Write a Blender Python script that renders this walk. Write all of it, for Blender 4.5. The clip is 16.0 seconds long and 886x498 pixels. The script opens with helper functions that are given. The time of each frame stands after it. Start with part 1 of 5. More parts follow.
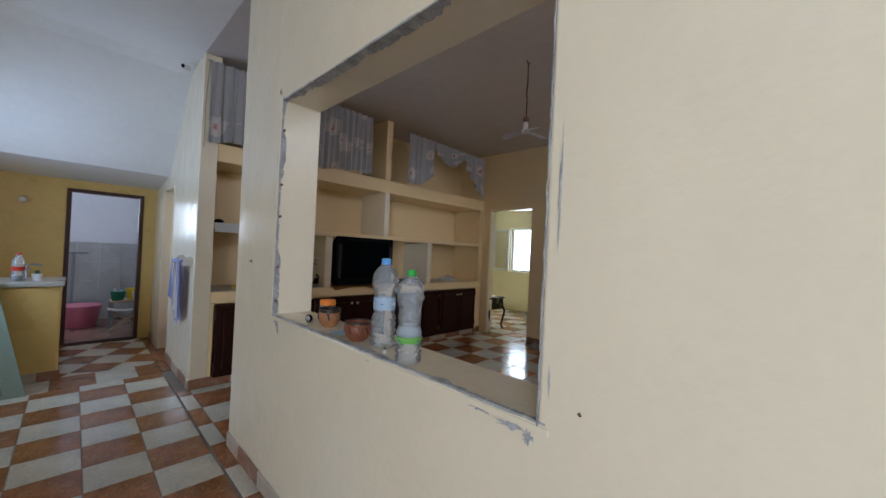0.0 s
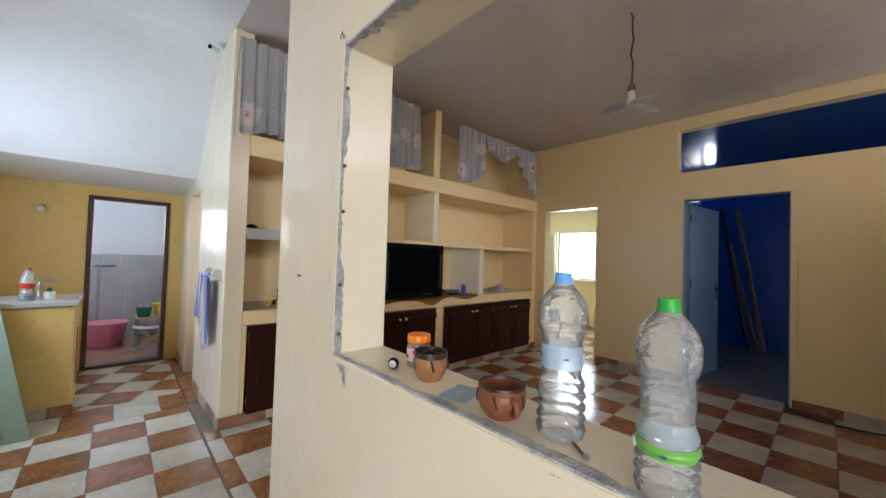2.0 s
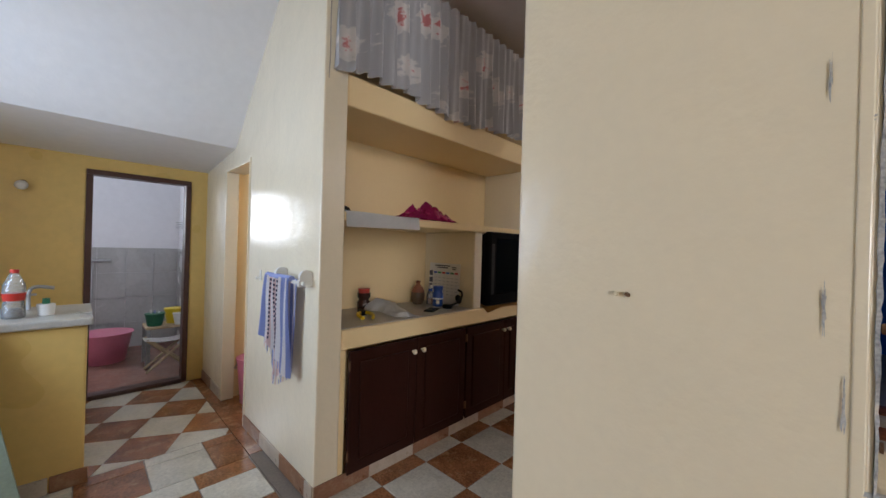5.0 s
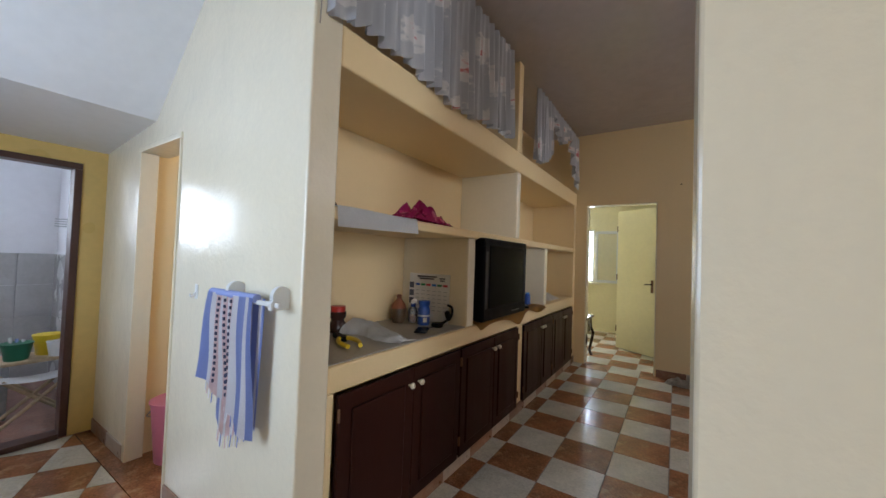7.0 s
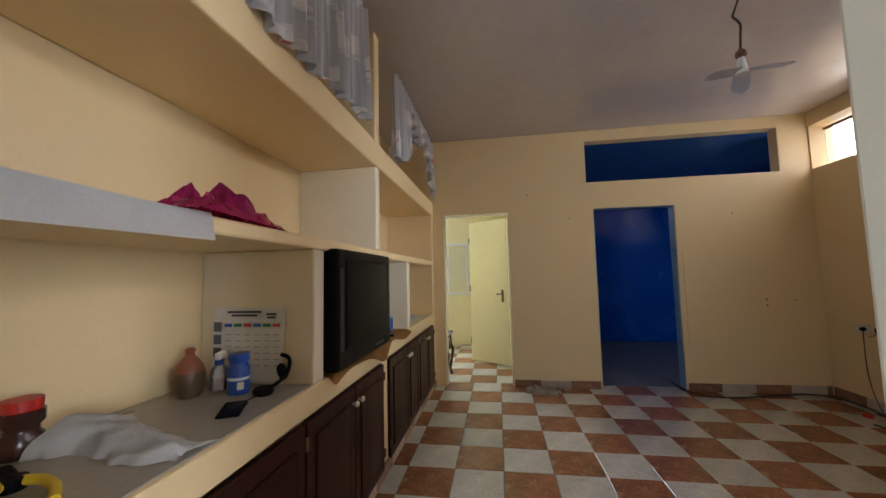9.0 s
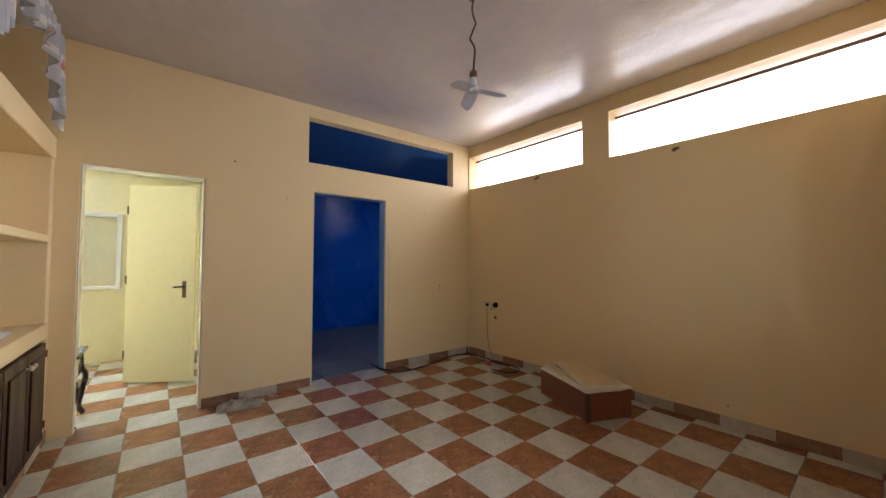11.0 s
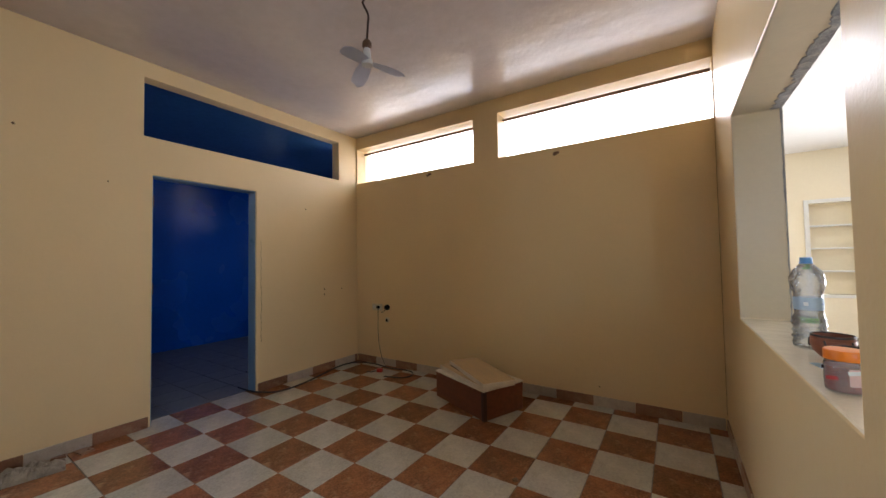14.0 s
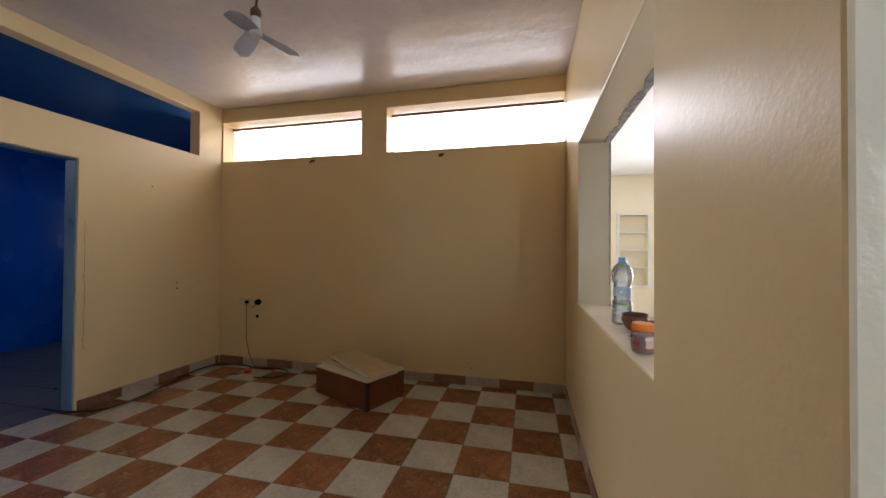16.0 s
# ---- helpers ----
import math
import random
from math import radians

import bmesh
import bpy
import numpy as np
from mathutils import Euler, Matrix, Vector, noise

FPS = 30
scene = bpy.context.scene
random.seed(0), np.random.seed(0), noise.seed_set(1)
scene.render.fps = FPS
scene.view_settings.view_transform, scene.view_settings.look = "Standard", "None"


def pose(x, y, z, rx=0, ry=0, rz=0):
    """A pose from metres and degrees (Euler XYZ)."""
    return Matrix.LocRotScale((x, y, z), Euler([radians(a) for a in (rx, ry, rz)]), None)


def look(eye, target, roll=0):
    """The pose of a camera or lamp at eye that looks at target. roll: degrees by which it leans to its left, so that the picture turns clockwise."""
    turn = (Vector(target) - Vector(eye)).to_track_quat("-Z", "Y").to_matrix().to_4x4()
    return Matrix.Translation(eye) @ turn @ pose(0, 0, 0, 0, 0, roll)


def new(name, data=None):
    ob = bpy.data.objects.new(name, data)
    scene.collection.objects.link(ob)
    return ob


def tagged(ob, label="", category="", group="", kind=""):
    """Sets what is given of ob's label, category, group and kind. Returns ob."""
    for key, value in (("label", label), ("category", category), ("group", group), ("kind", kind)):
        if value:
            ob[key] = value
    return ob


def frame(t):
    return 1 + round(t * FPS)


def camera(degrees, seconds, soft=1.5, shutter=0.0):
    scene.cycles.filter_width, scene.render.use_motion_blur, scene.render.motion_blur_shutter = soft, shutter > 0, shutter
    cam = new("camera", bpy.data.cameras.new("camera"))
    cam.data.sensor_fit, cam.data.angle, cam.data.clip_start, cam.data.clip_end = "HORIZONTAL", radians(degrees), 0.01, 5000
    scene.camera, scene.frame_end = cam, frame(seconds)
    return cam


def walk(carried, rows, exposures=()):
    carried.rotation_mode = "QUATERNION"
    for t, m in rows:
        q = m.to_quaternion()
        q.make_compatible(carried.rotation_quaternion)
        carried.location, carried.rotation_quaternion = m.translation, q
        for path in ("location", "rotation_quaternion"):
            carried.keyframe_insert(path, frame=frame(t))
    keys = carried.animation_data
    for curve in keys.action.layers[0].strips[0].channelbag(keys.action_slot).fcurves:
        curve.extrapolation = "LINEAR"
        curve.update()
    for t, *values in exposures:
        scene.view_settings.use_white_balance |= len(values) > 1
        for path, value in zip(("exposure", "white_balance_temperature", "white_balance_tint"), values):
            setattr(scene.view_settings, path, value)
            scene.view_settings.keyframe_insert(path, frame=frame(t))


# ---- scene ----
cam = camera(102.5, 16.0)
PATH = [
    (0, (0.204, 0.234, 1.324), (1.643, 1.622, 1.339), 2.73),
    (0.5, (0.234, 0.487, 1.327), (1.772, 1.765, 1.368), 1.82),
    (1, (0.371, 0.712, 1.314), (1.92, 1.977, 1.375), 1.6),
    (1.5, (0.419, 0.834, 1.321), (1.945, 2.126, 1.366), 1.7),
    (2, (0.345, 0.966, 1.311), (1.701, 2.434, 1.36), 1.8),
    (2.5, (0.253, 1.226, 1.304), (1.707, 2.598, 1.36), 1.9),
    (3, (0.217, 1.419, 1.308), (1.722, 2.734, 1.375), 1.1),
    (3.5, (0.267, 1.667, 1.305), (1.764, 2.991, 1.382), 0.7),
    (4, (0.232, 1.874, 1.291), (1.684, 3.249, 1.297), 2.3),
    (4.5, (0.104, 2.082, 1.302), (1.527, 3.487, 1.295), 1.7),
    (7, (0.151, 2.855, 1.294), (1.822, 3.953, 1.349), 2.0),
    (7.5, (0.211, 2.926, 1.303), (2.02, 3.779, 1.306), 3.3),
    (8, (0.383, 3.027, 1.304), (2.266, 3.697, 1.376), 0.3),
    (10.5, (1.139, 3.337, 1.304), (2.996, 2.604, 1.436), 1.0),
    (11, (1.227, 3.359, 1.298), (2.789, 2.112, 1.373), 0.1),
    (11.5, (1.246, 3.373, 1.295), (2.448, 1.775, 1.342), -0.3),
    (12, (1.233, 3.376, 1.304), (2.297, 1.683, 1.368), 0.6),
    (12.5, (1.242, 3.385, 1.299), (2.212, 1.638, 1.379), 1.1),
    (13, (1.28, 3.38, 1.303), (2.243, 1.63, 1.408), 2.0),
    (13.5, (1.341, 3.33, 1.3), (2.332, 1.593, 1.339), 0.7),
    (14, (1.458, 3.215, 1.296), (2.549, 1.54, 1.365), -1.0),
    (14.5, (1.517, 3.146, 1.287), (2.599, 1.464, 1.29), -0.1),
    (15, (1.505, 3.198, 1.296), (2.401, 1.41, 1.319), -0.5),
    (15.5, (1.529, 3.266, 1.312), (2.177, 1.374, 1.315), -1.1),
    (16, (1.516, 3.319, 1.302), (1.977, 1.373, 1.326), 0.4),
]
EXPOSURES = [(0, -1.0, 6000, 12), (0.5, -1.0, 6000, 12), (1.0, -0.48, 6300, 12), (1.5, -0.16, 6500, 12), (2, -0.18, 6500, 12), (2.5, -0.38, 6500, 12), (3, -0.52, 6600, 13), (4, -0.66, 6800, 15), (4.5, -0.64, 6800, 15),
             (7, -0.46, 6300, 12), (7.5, -0.44, 6300, 12), (8, -0.46, 6400, 12), (10.5, 0.5, 6200, 12), (11, 0.46, 6200, 12), (12.5, 0.3, 6300, 12), (14, 0.14, 6400, 13), (15, 0.02, 6400, 13), (16, 0.0, 6400, 13)]
walk(cam, [(t, look(eye, target, roll)) for t, eye, target, roll in PATH], EXPOSURES)

# ---- world and light ----
world = bpy.data.worlds.new("world")
scene.world = world
world.use_nodes = True
wn = world.node_tree.nodes
sky = wn.new("ShaderNodeTexSky")
sky.sky_type, sky.sun_disc = "NISHITA", False
sky.sun_elevation, sky.sun_rotation = radians(58), radians(200)
wn["Background"].inputs["Strength"].default_value = 0.1
world.node_tree.links.new(sky.outputs["Color"], wn["Background"].inputs["Color"])

sun_data = bpy.data.lights.new("sun", "SUN")
sun_data.energy, sun_data.angle, sun_data.color = 3.0, radians(0.5), (1.0, 0.95, 0.87)
sun_lamp = new("sun", sun_data)
sun_lamp.matrix_world = look((0, 0, 20), (5.0, 4.6, 4.0))


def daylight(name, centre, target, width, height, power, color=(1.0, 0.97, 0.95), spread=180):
    """Area lamp as sky light in a window's opening, seen or added."""
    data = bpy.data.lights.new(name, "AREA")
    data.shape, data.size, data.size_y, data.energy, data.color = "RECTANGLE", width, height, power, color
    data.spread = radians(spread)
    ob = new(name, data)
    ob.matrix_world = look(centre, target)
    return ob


daylight("daylight_clerestory", (2.06, -0.52, 2.64), (2.06, 1.0, 1.95), 2.05, 0.80, 24, (1.0, 0.965, 0.99), 132)
daylight("daylight_clerestory", (4.38, -0.52, 2.64), (4.38, 1.0, 1.95), 2.45, 0.80, 29, (1.0, 0.965, 0.99), 150)
# Added lamp lighting the living side; its west window is supposed, out of view.
daylight("added_daylight_living", (-3.56, -3.4, 1.5), (0.9, 0.6, 1.5), 2.4, 2.0, 255, (0.82, 0.905, 1.0), 135)
# Added to brighten kitchen and slope; the window behind it is unseen, placed to suit.
daylight("added_daylight_kitchen", (-1.02, 4.45, 1.52), (0.6, 4.5, 1.25), 0.95, 1.10, 45, (0.58, 0.76, 1.0), 170)
# Added fill lamp that brightens the closet through a supposed window.
daylight("fill_light_closet", (2.36, 5.36, 2.0), (1.2, 5.4, 1.2), 0.4, 0.4, 12, (0.95, 0.97, 1.0))
daylight("daylight_shower", (-0.27, 8.08, 1.70), (0.0, 6.3, 1.35), 0.68, 0.62, 26, (0.78, 0.88, 1.0))
daylight("daylight_yellow_room", (7.88, 4.64, 1.45), (6, 4.64, 1.45), 1.0, 1.15, 90, (0.74, 0.86, 1.0))
# Added fill from the south through a supposed, unseen window.
daylight("daylight_and_fill_blue_room", (6.7, -1.62, 1.7), (6.7, 0, 1.3), 0.9, 0.8, 3.6, (0.9, 0.95, 1.0))
# Daylight of the narrow high opening in the east wall.
daylight("daylight_and_fill_blue_room", (8.2, 2.40, 2.66), (6.9, 2.1, 2.2), 0.17, 0.36, 3.4, (0.9, 0.95, 1.0))


# ---- materials ----
def shader(name, color, rough=0.5, metal=0.0, spec=0.5):
    m = bpy.data.materials.new(name)
    m.use_nodes = True
    b = m.node_tree.nodes["Principled BSDF"]
    b.inputs["Base Color"].default_value = (*color, 1)
    b.inputs["Roughness"].default_value = rough
    b.inputs["Metallic"].default_value = metal
    b.inputs["Specular IOR Level"].default_value = spec
    return m, m.node_tree.nodes, m.node_tree.links, b


def surface(name, color, rough=0.5, metal=0.0, spec=0.5, vary=0.06, stain=None, stain_amount=0.0, scale=3.0,
            bump=0.1, bump_scale=60.0, wave=0.0, stretch=(1, 1, 1), rough_vary=0.08, random_tint=0.0, detail=6):
    """A procedural surface: colour in two scales, stains, roughness and relief in two scales."""
    m, n, l, b = shader(name, color, rough, metal, spec)
    co = n.new("ShaderNodeTexCoord")
    mp = n.new("ShaderNodeMapping")
    mp.inputs["Scale"].default_value = stretch
    l.new(co.outputs["Object"], mp.inputs["Vector"])
    big, small, relief = (n.new("ShaderNodeTexNoise") for _ in range(3))
    big.inputs["Scale"].default_value, big.inputs["Detail"].default_value = scale, detail
    small.inputs["Scale"].default_value, small.inputs["Detail"].default_value = scale * 14, 5
    relief.inputs["Scale"].default_value, relief.inputs["Detail"].default_value = bump_scale, 4
    for t in (big, small, relief):
        l.new(mp.outputs[0], t.inputs["Vector"])
    add = n.new("ShaderNodeMath")
    add.operation = "ADD"
    l.new(big.outputs["Fac"], add.inputs[0])
    l.new(small.outputs["Fac"], add.inputs[1])
    rng = n.new("ShaderNodeMapRange")
    rng.inputs["From Min"].default_value, rng.inputs["From Max"].default_value = 0.7, 1.3
    rng.inputs["To Min"].default_value, rng.inputs["To Max"].default_value = 1 - vary, 1 + vary
    l.new(add.outputs[0], rng.inputs["Value"])
    hsv = n.new("ShaderNodeHueSaturation")
    hsv.inputs["Color"].default_value = (*color, 1)
    out = rng.outputs["Result"]
    if random_tint:
        info = n.new("ShaderNodeObjectInfo")
        r2 = n.new("ShaderNodeMapRange")
        r2.inputs["To Min"].default_value, r2.inputs["To Max"].default_value = 1 - random_tint, 1 + random_tint
        l.new(info.outputs["Random"], r2.inputs["Value"])
        mul = n.new("ShaderNodeMath")
        mul.operation = "MULTIPLY"
        l.new(out, mul.inputs[0])
        l.new(r2.outputs["Result"], mul.inputs[1])
        out = mul.outputs[0]
    l.new(out, hsv.inputs["Value"])
    col = hsv.outputs["Color"]
    if stain:
        st = n.new("ShaderNodeTexNoise")
        st.inputs["Scale"].default_value, st.inputs["Detail"].default_value = scale * 1.7, 9
        st.inputs["Roughness"].default_value = 0.7
        l.new(mp.outputs[0], st.inputs["Vector"])
        sr = n.new("ShaderNodeMapRange")
        sr.inputs["From Min"].default_value, sr.inputs["From Max"].default_value = 0.52, 0.72
        sr.inputs["To Max"].default_value = stain_amount
        l.new(st.outputs["Fac"], sr.inputs["Value"])
        mix = n.new("ShaderNodeMix")
        mix.data_type = "RGBA"
        mix.inputs["B"].default_value = (*stain, 1)
        l.new(sr.outputs["Result"], mix.inputs["Factor"])
        l.new(col, mix.inputs["A"])
        col = mix.outputs["Result"]
    l.new(col, b.inputs["Base Color"])
    rr = n.new("ShaderNodeMapRange")
    rr.inputs["From Min"].default_value, rr.inputs["From Max"].default_value = 0.3, 0.7
    rr.inputs["To Min"].default_value, rr.inputs["To Max"].default_value = max(0.02, rough - rough_vary), min(1, rough + rough_vary)
    l.new(big.outputs["Fac"], rr.inputs["Value"])
    if rough_vary:
        l.new(rr.outputs["Result"], b.inputs["Roughness"])
    bp = n.new("ShaderNodeBump")
    bp.inputs["Strength"].default_value, bp.inputs["Distance"].default_value = bump, 0.004
    l.new(relief.outputs["Fac"], bp.inputs["Height"])
    if wave:
        wv = n.new("ShaderNodeTexNoise")
        wv.inputs["Scale"].default_value, wv.inputs["Detail"].default_value = 5.0, 2
        l.new(mp.outputs[0], wv.inputs["Vector"])
        b2 = n.new("ShaderNodeBump")
        b2.inputs["Strength"].default_value, b2.inputs["Distance"].default_value = wave, 0.03
        l.new(wv.outputs["Fac"], b2.inputs["Height"])
        l.new(b2.outputs["Normal"], bp.inputs["Normal"])
    l.new(bp.outputs["Normal"], b.inputs["Normal"])
    return m


def plain(name, color, rough=0.5, metal=0.0, spec=0.5):
    return surface(name, color, rough, metal, spec, vary=0.06, scale=12, bump=0.04, bump_scale=150)


def clear(name, color=(1, 1, 1), rough=0.03, ior=1.45):
    m, n, l, b = shader(name, color, rough)
    b.inputs["Transmission Weight"].default_value, b.inputs["IOR"].default_value = 1.0, ior
    return m


CREAM = surface("cream_oil_paint", (0.84, 0.65, 0.365), 0.32, spec=0.34, vary=0.012, scale=2.5, bump=0.22, bump_scale=75, wave=0.10, detail=1, rough_vary=0.0)
CREAM_PALE = surface("pale_cream_paint", (0.82, 0.735, 0.565), 0.18, vary=0.02, scale=2.5, bump=0.28, bump_scale=58, wave=0.20, detail=1, rough_vary=0.0)
YELLOW = surface("yellow_wall_paint", (0.80, 0.71, 0.43), 0.35, vary=0.04, scale=1.5, bump=0.1, detail=2)
OCHRE = surface("ochre_wall_paint", (0.72, 0.50, 0.17), 0.35, vary=0.05, stain=(0.5, 0.36, 0.15), stain_amount=0.3, scale=1.5, bump=0.1, detail=2)
BLUE = surface("blue_wall_paint", (0.003, 0.10, 0.50), 0.24, vary=0.10, scale=1.5, bump=0.12, wave=0.1, detail=2)
BLUE_PALE = surface("pale_blue_paint", (0.22, 0.36, 0.52), 0.35, vary=0.1, scale=4, bump=0.1)
CEILING = surface("ceiling_paint", (0.60, 0.54, 0.52), 0.115, vary=0.05, stain=(0.46, 0.38, 0.33), stain_amount=0.3, scale=0.9,
                  bump=0.32, bump_scale=45, wave=0.22)
WHITE_WALL = surface("white_wall_paint", (0.84, 0.84, 0.86), 0.5, vary=0.03, scale=1.2, bump=0.2, bump_scale=50, detail=2)
TILE_GREY = surface("grey_wall_tile", (0.50, 0.50, 0.49), 0.25, vary=0.08, stain=(0.4, 0.38, 0.36), stain_amount=0.4, scale=2.5, bump=0.03)
TILE_WHITE = surface("white_floor_tile", (0.57, 0.53, 0.45), 0.15, vary=0.20, stain=(0.36, 0.30, 0.22), stain_amount=0.65, scale=5,
                     bump=0.05, bump_scale=25, random_tint=0.09, rough_vary=0.06, wave=0.03)
TILE_BROWN = surface("terracotta_floor_tile", (0.28, 0.115, 0.05), 0.15, vary=0.45, stain=(0.52, 0.31, 0.17), stain_amount=0.9, scale=6,
                     bump=0.05, bump_scale=25, random_tint=0.16, rough_vary=0.06, wave=0.03)
SKIRT_WHITE = surface("pale_skirting_tile", (0.50, 0.42, 0.34), 0.32, vary=0.12, stain=(0.34, 0.25, 0.18), stain_amount=0.6, scale=7, bump=0.08, random_tint=0.1)
SKIRT_BROWN = surface("brown_skirting_tile", (0.26, 0.125, 0.07), 0.32, vary=0.2, stain=(0.45, 0.33, 0.22), stain_amount=0.6, scale=9, bump=0.08, random_tint=0.15)
DUSTY = surface("dusty_dark_tile", (0.13, 0.13, 0.135), 0.35, vary=0.3, stain=(0.26, 0.25, 0.24), stain_amount=0.7, scale=5, bump=0.1, random_tint=0.15)
GROUT = surface("grout", (0.22, 0.18, 0.15), 0.9, vary=0.15, scale=8, bump=0.3)
PLASTER = surface("bare_grey_plaster", (0.37, 0.375, 0.38), 0.85, vary=0.45, stain=(0.66, 0.62, 0.54), stain_amount=0.9, scale=14, bump=0.5, bump_scale=45)
SCREED = surface("concrete", (0.22, 0.22, 0.22), 0.8, vary=0.2, stain=(0.35, 0.34, 0.32), stain_amount=0.5, scale=5, bump=0.3)
CABINET = surface("dark_red_brown_wood", (0.030, 0.009, 0.006), 0.40, spec=0.12, vary=0.12, scale=3, bump=0.02, bump_scale=30, stretch=(3, 3, 0.5))
EDGE_WOOD = surface("chipped_pale_wood", (0.45, 0.33, 0.20), 0.7, vary=0.3, scale=20, bump=0.3)
BOX_WOOD = surface("reddish_veneer", (0.21, 0.065, 0.028), 0.38, vary=0.25, scale=4, bump=0.06, stretch=(1, 6, 6))
BOARD_TAN = surface("tan_board", (0.62, 0.45, 0.25), 0.45, vary=0.12, scale=5, bump=0.06, stretch=(1, 5, 5))
BOARD_EDGE = surface("pale_board_edge", (0.80, 0.73, 0.62), 0.6, vary=0.15, scale=9, bump=0.1)
DARK_FRAME = surface("brown_painted_frame", (0.07, 0.028, 0.02), 0.4, vary=0.2, scale=6, bump=0.1)
BLACK = plain("black_plastic", (0.005, 0.005, 0.006), 0.45, spec=0.07)
SCREEN = plain("dark_screen_glass", (0.003, 0.004, 0.005), 0.2, spec=0.03)
RUBBER = plain("black_cable_sheath", (0.015, 0.015, 0.016), 0.5)
WHITE_PLASTIC = plain("white_plastic", (0.72, 0.71, 0.68), 0.35)
FAN_WHITE = plain("grey_white_plastic", (0.62, 0.62, 0.68), 0.4)
IVORY = plain("ivory_knob", (0.70, 0.62, 0.46), 0.3)
STEEL = plain("dull_steel", (0.42, 0.42, 0.43), 0.35, 1.0)
RUST = surface("rusty_metal", (0.17, 0.09, 0.045), 0.7, 0.3, vary=0.3, scale=25, bump=0.3)
PAPER = plain("white_paper", (0.80, 0.80, 0.80), 0.8)
BAG = surface("magenta_foil", (0.58, 0.03, 0.18), 0.25, 0.35, vary=0.2, scale=15, bump=0.4, bump_scale=25)
CLOTH_WHITE = surface("white_cloth", (0.82, 0.81, 0.79), 0.9, vary=0.06, scale=20, bump=0.25, bump_scale=400)
CLAY_TAN = surface("tan_scorched_clay", (0.35, 0.155, 0.065), 0.5, vary=0.2, stain=(0.05, 0.025, 0.015), stain_amount=0.8, scale=16, bump=0.12)
TERRACOTTA = surface("fired_clay", (0.23, 0.075, 0.035), 0.5, vary=0.2, scale=14, bump=0.12)
CLAY_BURNT = surface("burnt_clay", (0.03, 0.018, 0.013), 0.45, vary=0.3, scale=20, bump=0.15)
ORANGE = plain("orange_lid_plastic", (0.85, 0.22, 0.01), 0.4)
RED = plain("red_plastic", (0.5, 0.03, 0.02), 0.4)
BLUE_CAP = plain("sky_blue_cap_plastic", (0.12, 0.36, 0.75), 0.4)
GREEN_CAP = plain("green_cap_plastic", (0.03, 0.38, 0.05), 0.4)
GREEN_DARK = plain("dark_green_plastic", (0.01, 0.12, 0.06), 0.4)
YELLOW_PLASTIC = plain("yellow_plastic", (0.72, 0.50, 0.02), 0.4)
PINK = plain("pink_plastic", (0.62, 0.18, 0.26), 0.42)
NAVY = plain("blue_label_plastic", (0.02, 0.08, 0.35), 0.35)
BROWN_JAR = plain("coffee_brown", (0.05, 0.018, 0.012), 0.25)
MAT_OCHRE = surface("ochre_mat", (0.42, 0.21, 0.05), 0.6, vary=0.15, scale=8, bump=0.2)
GREEN_BOARD = surface("pale_green_paint", (0.26, 0.34, 0.28), 0.5, vary=0.1, scale=5, bump=0.1)
CARD_BLUE = plain("pale_blue_sachet", (0.52, 0.70, 0.80), 0.35)
INK = plain("ink", (0.05, 0.06, 0.09), 0.8)
PANE = clear("window_glass", rough=0.0)


def thin_plastic():
    """Thin crinkled clear plastic: see-through, with gloss at the folds."""
    m, n, l, b = shader("clear_bottle_plastic", (0.85, 0.9, 0.93), 0.25)
    no = n.new("ShaderNodeTexNoise")
    no.inputs["Scale"].default_value, no.inputs["Detail"].default_value = 60, 2
    co = n.new("ShaderNodeTexCoord")
    mp = n.new("ShaderNodeMapping")
    mp.inputs["Scale"].default_value = (0.8, 0.8, 1.8)
    l.new(co.outputs["Object"], mp.inputs["Vector"])
    l.new(mp.outputs[0], no.inputs["Vector"])
    bp = n.new("ShaderNodeBump")
    bp.inputs["Strength"].default_value, bp.inputs["Distance"].default_value = 0.9, 0.005
    l.new(no.outputs["Fac"], bp.inputs["Height"])
    fr = n.new("ShaderNodeFresnel")
    fr.inputs["IOR"].default_value = 1.42
    l.new(bp.outputs["Normal"], fr.inputs["Normal"])
    gl = n.new("ShaderNodeBsdfGlossy")
    gl.inputs["Roughness"].default_value = 0.06
    l.new(bp.outputs["Normal"], gl.inputs["Normal"])
    tr = n.new("ShaderNodeBsdfTransparent")
    tr.inputs["Color"].default_value = (0.99, 0.995, 1.0, 1)
    tl = n.new("ShaderNodeBsdfDiffuse")
    tl.inputs["Color"].default_value = (0.85, 0.9, 0.93, 1)
    m0, m1 = n.new("ShaderNodeMixShader"), n.new("ShaderNodeMixShader")
    m0.inputs["Fac"].default_value = 0.19
    l.new(tr.outputs[0], m0.inputs[1])
    l.new(tl.outputs[0], m0.inputs[2])
    l.new(fr.outputs[0], m1.inputs["Fac"])
    l.new(m0.outputs[0], m1.inputs[1])
    l.new(gl.outputs[0], m1.inputs[2])
    l.new(m1.outputs[0], n["Material Output"].inputs["Surface"])
    return m


